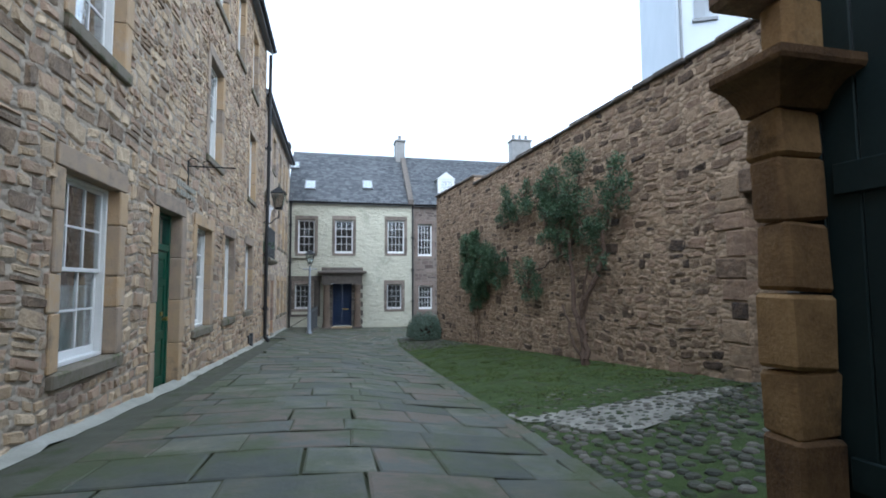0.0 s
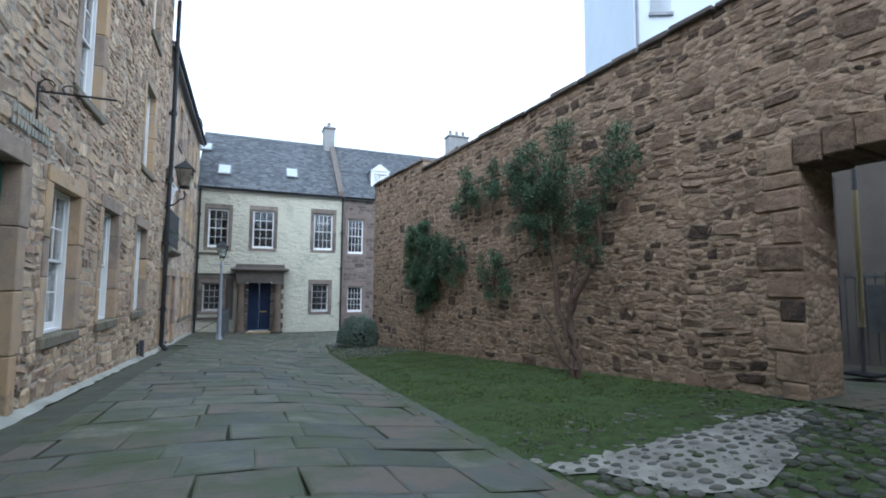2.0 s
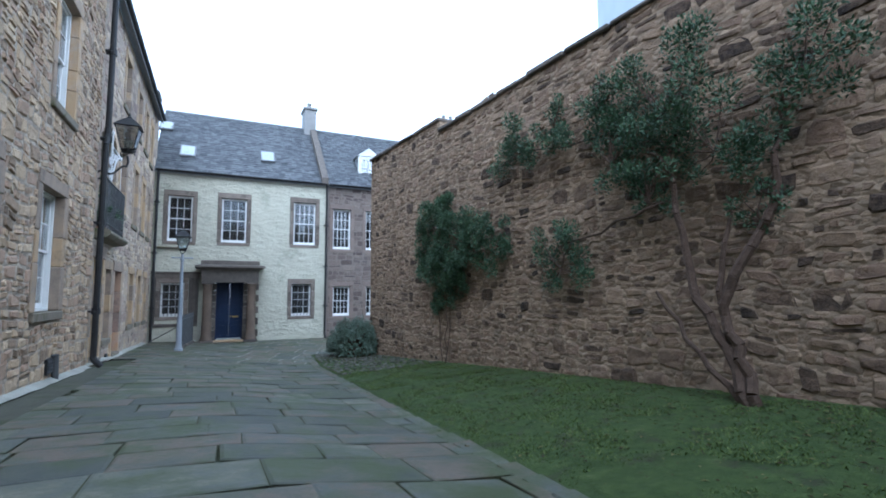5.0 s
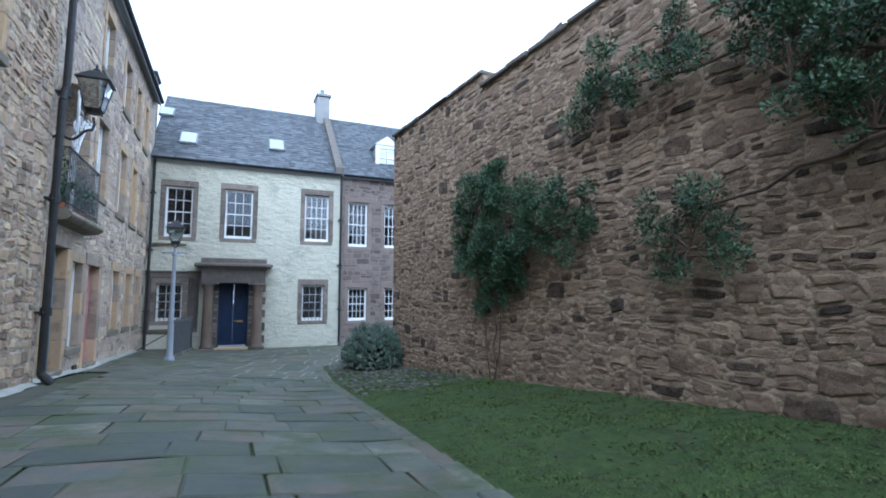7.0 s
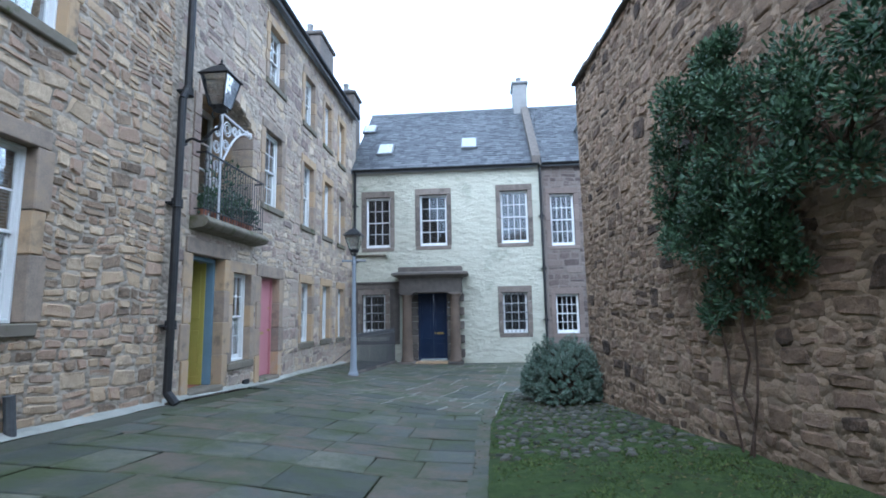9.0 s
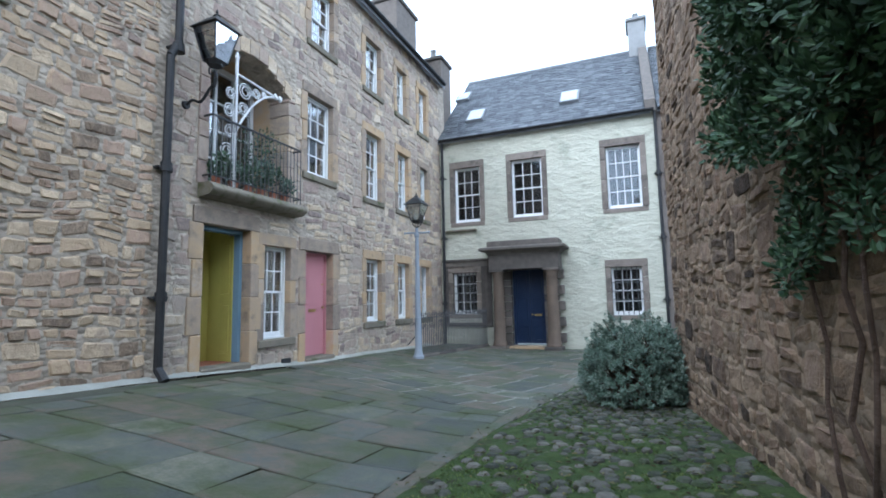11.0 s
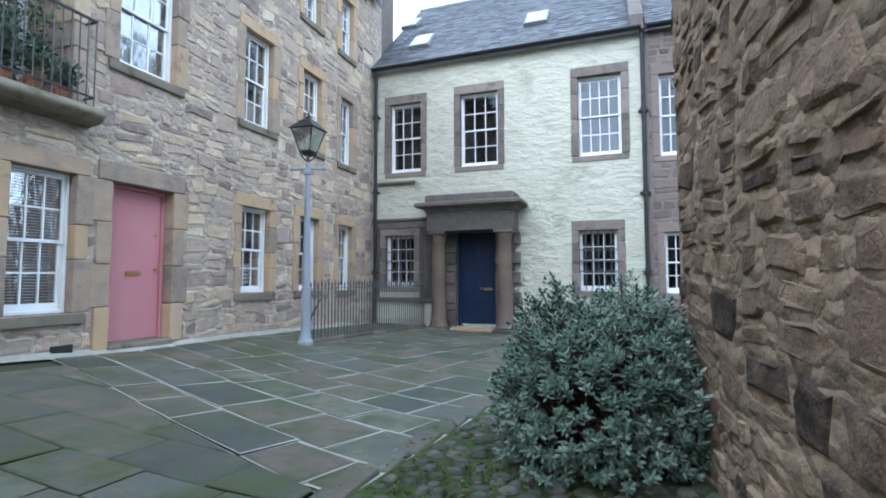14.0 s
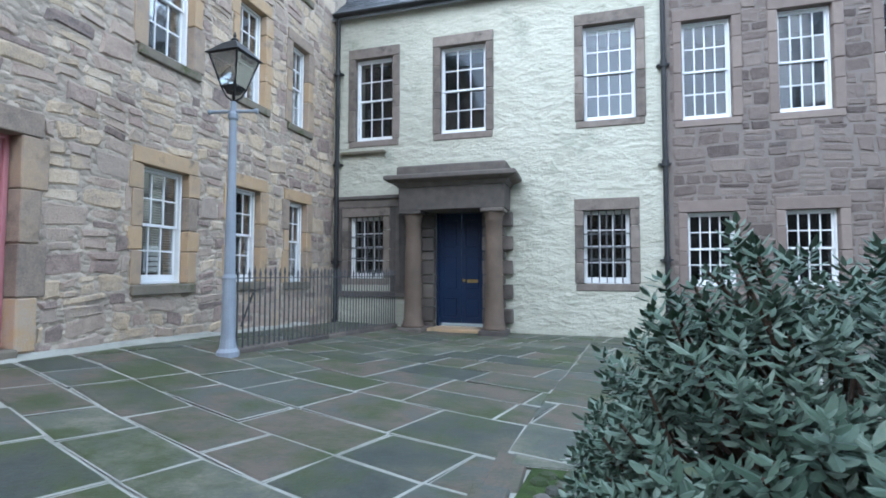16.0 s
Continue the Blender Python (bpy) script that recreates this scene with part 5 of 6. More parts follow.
def pot_plant(u, d, z, r, h, leaf, count, seed, label):
    p = FAR.at(u, d, z)
    t = thing("pot_plant", p.x, p.y, z, label, "plant", "balcony plants")
    bm = bmesh.new()
    lathe(bm, p.x, p.y, [(r * 0.7, z), (r * 0.95, z + r * 1.5), (r * 1.08, z + r * 1.5), (r * 1.08, z + r * 1.8), (r * 0.9, z + r * 1.8), (r * 0.85, z + r * 1.6)], 12)
    part("pot", bm, M["terracotta"], t, smooth=False)
    rnd = random.Random(seed)
    cl = [(p.x + rnd.uniform(-0.1, 0.1), p.y + rnd.uniform(-0.14, 0.14), z + r * 1.8 + h * rnd.uniform(0.15, 0.9), h * rnd.uniform(0.22, 0.4)) for _ in range(5)]
    leaf_cloud("foliage", cl, count, 0.07, M[leaf], t, seed)


for i, (u, h) in enumerate(((18.35, 0.3), (18.7, 0.42), (19.05, 0.3), (19.35, 0.5), (19.65, 0.42), (19.95, 0.32))):
    pot_plant(u, 0.06, 2.95, 0.085, h, "leaf_silver" if i % 2 else "leaf_dark", 240, 30 + i, "leafy green pot plant on the balcony ledge")
pot_plant(19.8, -0.45, 2.95, 0.13, 1.25, "leaf_dark", 500, 41, "tall dark leafy pot plant in the recess")


def iron_bracket():
    """White scrolled cast iron bracket standing out beside the balcony."""
    t = thing("scroll_bracket", -1.86, 18.6, 3.2, "white scrolled cast iron bracket above the balcony", "bracket")
    bm = bmesh.new()
    d = 0.16
    rod(bm, FAR.at(18.62, d, 2.95), FAR.at(18.62, d, 5.22), 0.028, 0.028, 8)
    rod(bm, FAR.at(18.62, d, 5.22), FAR.at(18.62, d, 5.34), 0.045, 0.01, 8)
    rod(bm, FAR.at(18.62, d, 4.95), FAR.at(19.62, d, 4.90), 0.022, 0.022, 8)
    pts = [FAR.at(18.62 + 0.98 * (k / 12), d, 4.88 - 0.95 * (1 - k / 12) ** 2) for k in range(13)]
    tube(bm, pts, 0.022, 6)
    part("arm", bm, M["white_iron"], t)
    for cu, cz, r in ((18.82, 4.70, 0.16), (19.08, 4.76, 0.10), (18.78, 4.38, 0.12), (19.26, 4.82, 0.06), (18.50, 4.55, 0.11), (18.48, 4.25, 0.13), (18.5, 3.9, 0.12), (18.45, 3.55, 0.15)):
        bm = bmesh.new()
        pts = [FAR.at(cu + r * (1 - 0.75 * k / 26) * math.cos(0.55 * k), d, cz + r * (1 - 0.75 * k / 26) * math.sin(0.55 * k)) for k in range(27)]
        tube(bm, pts, 0.012, 5)
        part("scroll", bm, M["white_iron"], t)
    for cu in (19.55, 19.68):
        bm = bmesh.new()
        lathe(bm, *FAR.at(cu, d, 0).xy, [(0.01, 4.84), (0.045, 4.88), (0.045, 4.93), (0.01, 4.97)], 8)
        part("rosette", bm, M["white_iron"], t)


iron_bracket()


# ---------------------------------------------------------------- lamps
def lantern(t, x, y, z, h, w0, w1, mat):
    """A four-sided street lantern, wider at the top, with a pitched lid."""
    def ring(w, zz):
        return [Vector((x + sx * w, y + sy * w, zz)) for sx, sy in ((-1, -1), (1, -1), (1, 1), (-1, 1))]
    a, b = ring(w0, z), ring(w1, z + h)
    bm = bmesh.new()
    for i in range(4):
        rod(bm, a[i], b[i], 0.011, 0.011, 6)
        rod(bm, a[i], a[(i + 1) % 4], 0.012, 0.012, 6)
        rod(bm, b[i], b[(i + 1) % 4], 0.015, 0.015, 6)
    lathe(bm, x, y, [(w0 * 0.9, z - 0.06), (w0 * 1.2, z), (w0 * 0.5, z + 0.02)], 8)
    part("lantern_frame", bm, mat, t)
    for i in range(4):
        j = (i + 1) % 4
        bm = bmesh.new()
        c = (a[i] + a[j] + b[i] + b[j]) / 4
        inward = (Vector((x, y, c.z)) - c).normalized() * 0.004
        vs = [bm.verts.new(p + q) for q in (Vector(), inward) for p in (a[i], a[j], b[j], b[i])]
        for q in ((0, 1, 2, 3), (7, 6, 5, 4)):
            bm.faces.new([vs[k] for k in q])
        part("lantern_pane", bm, M["glass"], t)
    bm = bmesh.new()
    lo, mid, hi = ring(w1 * 1.18, z + h), ring(w1 * 0.5, z + h + w1 * 0.75), ring(w1 * 0.2, z + h + w1 * 1.0)
    rings = [[bm.verts.new(p) for p in r] for r in (lo, mid, hi)]
    for r, s in zip(rings, rings[1:]):
        for i in range(4):
            bm.faces.new((r[i], r[(i + 1) % 4], s[(i + 1) % 4], s[i]))
    bm.faces.new(rings[0][::-1])
    bm.faces.new(rings[-1])
    lathe(bm, x, y, [(w1 * 0.2, z + h + w1), (w1 * 0.26, z + h + w1 * 1.08), (w1 * 0.06, z + h + w1 * 1.25), (w1 * 0.1, z + h + w1 * 1.35), (0.004, z + h + w1 * 1.6)], 8)
    part("lantern_lid", bm, mat, t)


def street_lamp():
    x, y = -0.42, 22.98
    g = gh(x, y)
    t = thing("street_lamp", x, y, g, "pale grey painted cast iron street lamp with glazed lantern", "street lamp")
    bm = bmesh.new()
    lathe(bm, x, y, [(0.13, g - 0.01), (0.13, g + 0.05), (0.10, g + 0.09), (0.082, g + 0.2), (0.074, g + 0.9), (0.08, g + 0.92), (0.066, g + 0.96), (0.042, 2.55), (0.06, 2.57), (0.06, 2.62), (0.038, 2.66), (0.034, 2.78)], 16)
    part("post", bm, M["grey_paint"], t, smooth=False)
    bm = bmesh.new()
    rod(bm, (x - 0.27, y - 0.06, 2.66), (x + 0.27, y + 0.06, 2.66), 0.022, 0.022, 8)
    rod(bm, (x - 0.27, y - 0.06, 2.66), (x - 0.30, y - 0.067, 2.66), 0.032, 0.032, 8)
    rod(bm, (x + 0.27, y + 0.06, 2.66), (x + 0.30, y + 0.067, 2.66), 0.032, 0.032, 8)
    part("ladder_bar", bm, M["grey_paint"], t)
    bm = bmesh.new()
    for sx, sy in ((-1, -1), (1, -1), (1, 1), (-1, 1)):
        tube(bm, [(x, y, 2.78), (x + sx * 0.06, y + sy * 0.06, 2.84), (x + sx * 0.10, y + sy * 0.10, 2.95)], 0.012, 6)
    part("cradle", bm, M["iron"], t)
    lantern(t, x, y, 2.95, 0.38, 0.10, 0.20, M["iron"])


street_lamp()


def wall_lamp():
    t = thing("wall_lamp", -1.86, 17.78, 4.08, "black iron wall lantern on a scrolled bracket", "wall lamp")
    bm = bmesh.new()
    base = FAR.at(17.78, 0.0, 4.10)
    rod(bm, base, FAR.at(17.78, 0.04, 4.10), 0.07, 0.06, 10)
    pts = [FAR.at(17.78, 0.04 + 0.55 * k / 10, 4.10 + 0.05 * math.sin(k * 0.9) + 0.18 * (k / 10) ** 2) for k in range(11)]
    tube(bm, pts, 0.022, 8)
    tube(bm, [FAR.at(17.78, 0.59, 4.28), FAR.at(17.78, 0.62, 4.40), FAR.at(17.78, 0.60, 4.53)], 0.022, 8)
    tube(bm, [FAR.at(17.78, 0.60 + 0.13 * math.cos(0.5 * k), 4.56 + 0.10 * math.sin(0.5 * k)) for k in range(9)], 0.014, 6)
    part("bracket", bm, M["iron"], t)
    p = FAR.at(17.78, 0.60, 0)
    lantern(t, p.x, p.y, 4.66, 0.50, 0.12, 0.22, M["iron"])


wall_lamp()


def sign_bracket():
    t = thing("sign_bracket", -1.69, 8.6, 3.8, "thin wrought iron sign bracket on the rubble wall", "bracket")
    bm = bmesh.new()
    rod(bm, NEAR.at(8.6, 0, 3.92), NEAR.at(8.6, 0.75, 3.92), 0.012, 0.012, 6)
    tube(bm, [NEAR.at(8.6, 0.02 + 0.09 * (1 + math.cos(0.5 * k)) * 0.8, 3.99 + 0.07 * math.sin(0.5 * k)) for k in range(12)], 0.008, 5)
    tube(bm, [NEAR.at(8.6, 0.30 + 0.07 * math.cos(0.5 * k), 3.97 + 0.05 * math.sin(0.5 * k)) for k in range(12)], 0.007, 5)
    rod(bm, NEAR.at(8.6, 0.01, 4.02), NEAR.at(8.6, 0.02, 3.6), 0.012, 0.012, 6)
    part("iron_arm", bm, M["iron"], t)


sign_bracket()

# faded lettering over the green door, drawn as bars
let = thing("faded_lettering", -1.66, 8.3, 3.5, "faded pale painted lettering on the wall above the door", "lettering")
rnd = random.Random(12)
for row, z in enumerate((3.50, 3.38)):
    u = 8.0
    bm = bmesh.new()
    while u < 8.95:
        w = rnd.uniform(0.035, 0.085)
        slab(bm, NEAR, u, u + w, 0.03, 0.036, z, z + 0.085)
        u += w + 0.035
    part("letters", bm, M["joint_pale"], let)


# ---------------------------------------------------------------- railing in the corner of the court
def railing():
    g = gh(-0.4, 25)
    t = thing("iron_railing", -0.4, 25.3, g, "weathered grey iron railing with spiked heads on a stone kerb", "railing")
    a, b = Vector((-0.50, 23.12, 0)), Vector((-0.22, 27.72, 0))
    n = 46
    f = Face(a.x, a.y, b.x - a.x, b.y - a.y, b.y - a.y, a.x - b.x)
    L = (b - a).length
    for k in range(9):
        u0, u1 = L * k / 9, L * (k + 1) / 9
        y = 23.1 + 4.6 * (k + 0.5) / 9
        bm = bmesh.new()
        slab(bm, f, u0, u1 - 0.01, -0.08, 0.08, gh(-0.4, y) - 0.05, gh(-0.4, y) + 0.06, 0.015)
        part("kerb", bm, M["dressed_dark"], t)
    bm = bmesh.new()
    slab(bm, f, 0, L, -0.018, 0.018, gh(-0.4, 25) + 0.97, gh(-0.4, 25) + 0.985)
    part("top_rail", bm, M["rail_iron"], t)
    for k in range(n + 1):
        u = L * k / n
        p = a + (b - a) * (k / n)
        bm = bmesh.new()
        lo = gh(p.x, p.y) + 0.05
        hi = gh(-0.4, 25) + 1.10 + (0.0 if k % 2 else 0.03)
        rod(bm, (p.x, p.y, lo), (p.x, p.y, hi - 0.09), 0.012, 0.011, 6)
        rod(bm, (p.x, p.y, hi - 0.11), (p.x, p.y, hi - 0.07), 0.011, 0.02, 6, False)
        rod(bm, (p.x, p.y, hi - 0.07), (p.x, p.y, hi + 0.01), 0.02, 0.002, 6)
        part("spike_bar", bm, M["rail_iron"], t)
    bm = bmesh.new()
    rod(bm, (a.x, a.y + 0.4, gh(-0.4, 24) + 0.75), (a.x - 0.9, a.y + 1.3, gh(-0.4, 24) + 0.2), 0.014, 0.014, 6)
    part("stay", bm, M["rail_iron"], t)


railing()


# ---------------------------------------------------------------- gate pier
def gate():
    g = gh(3.0, 2.0)
    t = thing("gate_pier", 3.0, 2.2, g, "worn orange sandstone gate pier with a moulded cap", "gate pier")
    rnd = random.Random(21)
    f = Face(0, 1.96, 1, 0, 0, -1)
    joints = (g - 0.1, 1.185, 1.52, 1.91, 2.27, 2.606, 2.86)
    for z0, z1 in zip(joints, joints[1:]):
        block("pier_stone", f, (2.9 + rnd.uniform(-0.015, 0.015), 3.18, -0.22, rnd.uniform(-0.02, 0.025), z0 + 0.003, z1 - 0.006), M["pier"], t, 0.02, wobble=0.014)
    z = 2.86
    bm = bmesh.new()
    moulding(bm, f, 2.9, 3.3, -0.24, 0.0, [(0.0, z), (0.02, z + 0.04), (0.04, z + 0.07), (0.10, z + 0.12), (0.19, z + 0.15), (0.20, z + 0.17), (0.20, z + 0.21), (0.14, z + 0.24)])
    part("pier_cap", bm, M["pier"], t)
    block("pier_top", f, (2.98, 3.3, -0.2, 0.0, z + 0.24, z + 0.62), M["pier"], t, 0.04)
    block("gate_lintel", f, (2.75, 6.4, -0.3, 0.0, z + 0.62, z + 1.1), M["red"], t, 0.03)
    d = thing("wooden_gate", 3.3, 1.3, g, "tall dark green boarded gate standing open", "gate")
    gf = Face(3.30, 0.28, -0.06, 1, -1, -0.06)
    n = 11
    for i in range(n):
        block("board", gf, (1.9 * i / n, 1.9 * (i + 1) / n - 0.008, -0.035, 0.0, g + 0.06, 5.2), M["gate"], d, 0.006)
    for zz in (g + 0.35, 2.4, 4.2):
        block("ledge", gf, (0.02, 1.66, 0.0, 0.03, zz, zz + 0.16), M["gate"], d, 0.006)


gate()


# ---------------------------------------------------------------- shrubs
def limb(bm, pts, r0, r1):
    n = len(pts) - 1
    for i in range(n):
        rod(bm, pts[i], pts[i + 1], r0 + (r1 - r0) * i / n, r0 + (r1 - r0) * (i + 1) / n, 7)


def wander(a, b, n, amp, rnd):
    a, b = Vector(a), Vector(b)
    return [a + (b - a) * (i / n) + (Vector((rnd.uniform(-1, 1), rnd.uniform(-1, 1), rnd.uniform(-1, 1))) * amp if 0 < i < n else Vector()) for i in range(n + 1)]


def wall_shrub(base_u, base_d, stems, clumps, count, seed, label, leaf):
    """An old shrub trained against the garden wall; clumps are (u, d, z, radius) on the wall's own frame."""
    p = RIGHT.at(base_u, base_d, 0)
    g = gh(p.x, p.y)
    p = RIGHT.at(base_u, base_d, g)
    t = thing("wall_shrub", p.x, p.y, g, label, "shrub")
    rnd = random.Random(seed)
    bm = bmesh.new()
    for a, b, r0, r1 in stems:
        limb(bm, wander(RIGHT.at(*a), RIGHT.at(*b), 7, 0.045, rnd), r0, r1)
    part("trunk", bm, M["bark"], t)
    bm = bmesh.new()
    cl = []
    for u, d, z, r in clumps:
        c = RIGHT.at(u, d, z)
        for _ in range(14):
            o = Vector((rnd.uniform(-0.25, 0.2), rnd.uniform(-1, 1), rnd.uniform(-1, 0.9))) * r * 1.1
            q = c + o
            cl.append((q.x, q.y, q.z, r * rnd.uniform(0.2, 0.52)))
            if rnd.random() < 0.6:
                limb(bm, wander(c - Vector((0, 0, r * 0.5)), q, 3, 0.03, rnd), 0.012, 0.004)
    tagged(part("twig_mass", bm, M["bark"], t), kind="stuff")
    leaf_cloud("crown", cl, count, 0.046, M[leaf], t, seed, flat=(0.6, 1, 1))


g1 = gz(8.6)
wall_shrub(8.7, 0.62, [
    ((8.62, 0.62, g1 - 0.05), (9.3, 0.40, 1.55), 0.065, 0.05), ((8.58, 0.60, g1 - 0.05), (8.95, 0.45, 1.35), 0.06, 0.05), ((8.7, 0.6, g1 - 0.05), (9.8, 0.35, 1.5), 0.035, 0.02),
    ((9.3, 0.40, 1.55), (9.6, 0.3, 3.0), 0.05, 0.03), ((8.95, 0.45, 1.35), (8.45, 0.3, 2.4), 0.06, 0.045), ((8.45, 0.3, 2.4), (8.35, 0.22, 3.5), 0.045, 0.02),
    ((8.95, 0.45, 1.35), (8.9, 0.3, 2.5), 0.035, 0.02), ((9.6, 0.3, 3.0), (10.6, 0.2, 4.1), 0.03, 0.012), ((9.6, 0.3, 3.0), (9.2, 0.25, 4.2), 0.03, 0.012), ((9.6, 0.3, 2.6), (11.6, 0.2, 2.2), 0.025, 0.01), ((10.2, 0.25, 3.6), (13.0, 0.12, 4.1), 0.02, 0.008)],
    [(9.6, 0.35, 4.0, 0.62), (9.0, 0.35, 3.3, 0.5), (10.4, 0.35, 3.5, 0.55), (10.6, 0.3, 4.3, 0.42), (8.1, 0.3, 3.85, 0.42), (8.6, 0.3, 2.35, 0.25), (11.5, 0.25, 2.1, 0.5), (12.6, 0.25, 4.15, 0.55), (11.6, 0.25, 4.2, 0.35), (9.9, 0.3, 2.8, 0.35)],
    21000, 51, "old evergreen shrub with bare twisting stems trained on the wall", "leaf_dark")
g2 = gz(15.2)
wall_shrub(15.3, 0.07, [((15.3, 0.07, g2 - 0.05), (15.2, 0.08, 1.9), 0.013, 0.010), ((15.4, 0.06, g2 - 0.05), (15.7, 0.07, 1.9), 0.011, 0.009), ((15.25, 0.07, g2 - 0.05), (14.9, 0.07, 1.9), 0.011, 0.009), ((15.2, 0.08, 1.9), (14.2, 0.10, 2.6), 0.016, 0.008), ((15.2, 0.08, 1.9), (15.5, 0.10, 3.2), 0.016, 0.008), ((14.9, 0.07, 1.9), (13.4, 0.10, 2.6), 0.014, 0.006)],
    [(15.3, 0.26, 2.9, 0.62), (14.6, 0.26, 2.6, 0.6), (13.8, 0.24, 2.45, 0.48), (15.7, 0.2, 2.2, 0.5), (14.9, 0.18, 1.95, 0.42), (14.6, 0.14, 2.0, 0.25), (15.9, 0.2, 2.7, 0.4), (14.9, 0.24, 3.2, 0.35), (13.2, 0.18, 2.5, 0.3), (15.1, 0.1, 1.5, 0.26), (15.6, 0.1, 1.35, 0.24), (14.6, 0.1, 1.6, 0.22)],
    26000, 52, "dense dark evergreen shrub climbing the rubble wall", "leaf_dark")


def silver_bush():
    """A broad grey-leaved bush: woody stems with rosettes of pale pointed leaves."""
    cx, cy = 4.37, 19.58
    g = gh(cx, cy)
    t = thing("silver_bush", cx, cy, g, "broad silvery grey-green bush with pointed leaves on the cobbles", "bush")
    rnd = random.Random(61)
    bm = bmesh.new()
    verts, faces = [], []
    tips = []
    for i in range(1900):
        az = rnd.uniform(0, 2 * math.pi)
        el = math.asin(rnd.uniform(-0.12, 1.0))
        lump = 1 + 0.12 * math.sin(3 * az + 1.0) * math.cos(2.3 * el) + rnd.uniform(-0.08, 0.06)
        rr = rnd.uniform(0.55, 1.0) ** 0.4
        p = Vector((cx + 0.84 * lump * rr * math.cos(az) * math.cos(el), cy + 0.88 * lump * rr * math.sin(az) * math.cos(el), g + 0.2 + 0.88 * lump * rr * math.sin(el)))
        tips.append(p)
        if i % 6 == 0:
            limb(bm, wander((cx + rnd.uniform(-0.15, 0.15), cy + rnd.uniform(-0.15, 0.15), g), p, 4, 0.05, rnd), 0.014, 0.004)
        axis = ((p - Vector((cx, cy, g + 0.1))).normalized() + Vector((0, 0, 0.55))).normalized()
        q = axis.to_track_quat("Z", "Y")
        shoot = rnd.uniform(0.04, 0.10)
        for k in range(14):
            h = shoot * k / 13
            a = 2.4 * k + rnd.uniform(-0.3, 0.3)
            spread = 1.5 - 0.8 * k / 13
            d = q @ Vector((math.cos(a) * math.sin(spread), math.sin(a) * math.sin(spread), math.cos(spread)))
            s = q @ Vector((-math.sin(a), math.cos(a), 0))
            nn = d.cross(s)
            ln, w = rnd.uniform(0.028, 0.058), rnd.uniform(0.007, 0.012)
            o = p - axis * (shoot - h)
            n0 = len(verts)
            verts += [o, o + d * ln * 0.4 + s * w - nn * w * 0.4, o + d * ln * 0.8 + s * w * 0.6 - nn * w * 0.3, o + d * ln, o + d * ln * 0.8 - s * w * 0.6 - nn * w * 0.3, o + d * ln * 0.4 - s * w - nn * w * 0.4, o + d * ln * 0.6]
            faces += [(n0, n0 + 1, n0 + 6), (n0 + 1, n0 + 2, n0 + 6), (n0 + 2, n0 + 3, n0 + 6), (n0 + 3, n0 + 4, n0 + 6), (n0 + 4, n0 + 5, n0 + 6), (n0 + 5, n0, n0 + 6)]
    part("stem_mass", bm, M["bark"], t)
    sheet("crown", verts, faces, M["leaf_silver"], t)


silver_bush()


# ---------------------------------------------------------------- tower block over the wall, things beyond the arch
def tower():
    t = thing("tower_block", 15, 18, 0, "pale grey rendered building rising behind the garden wall", "building")
    f = Face(13.0, 15.0, 0.9, -0.45, -0.45, -0.9)
    block("tower_wall", f, (0, 9, -8, 0, -1, 19), M["tower"], t)
    for u, z in ((0.95, 9.3), (0.95, 11.6), (0.95, 14.0), (3.6, 9.3), (3.6, 11.6), (3.6, 14.0), (6.2, 9.3), (6.2, 11.6), (6.2, 14)):
        w = part_window(f, u, z, t)
    bm = bmesh.new()
    rod(bm, f.at(0.12, 0.06, -1), f.at(0.12, 0.06, 19), 0.05, 0.05, 8)
    part("drainpipe", bm, M["lead"], t)


def part_window(f, u, z, parent):
    w = block("window", f, (u - 0.35, u + 0.35, 0.0, 0.03, z, z + 1.1), M["glass"], parent)
    block("window_sill", f, (u - 0.42, u + 0.42, 0.0, 0.10, z - 0.1, z), M["lead"], w)
    return w


tower()


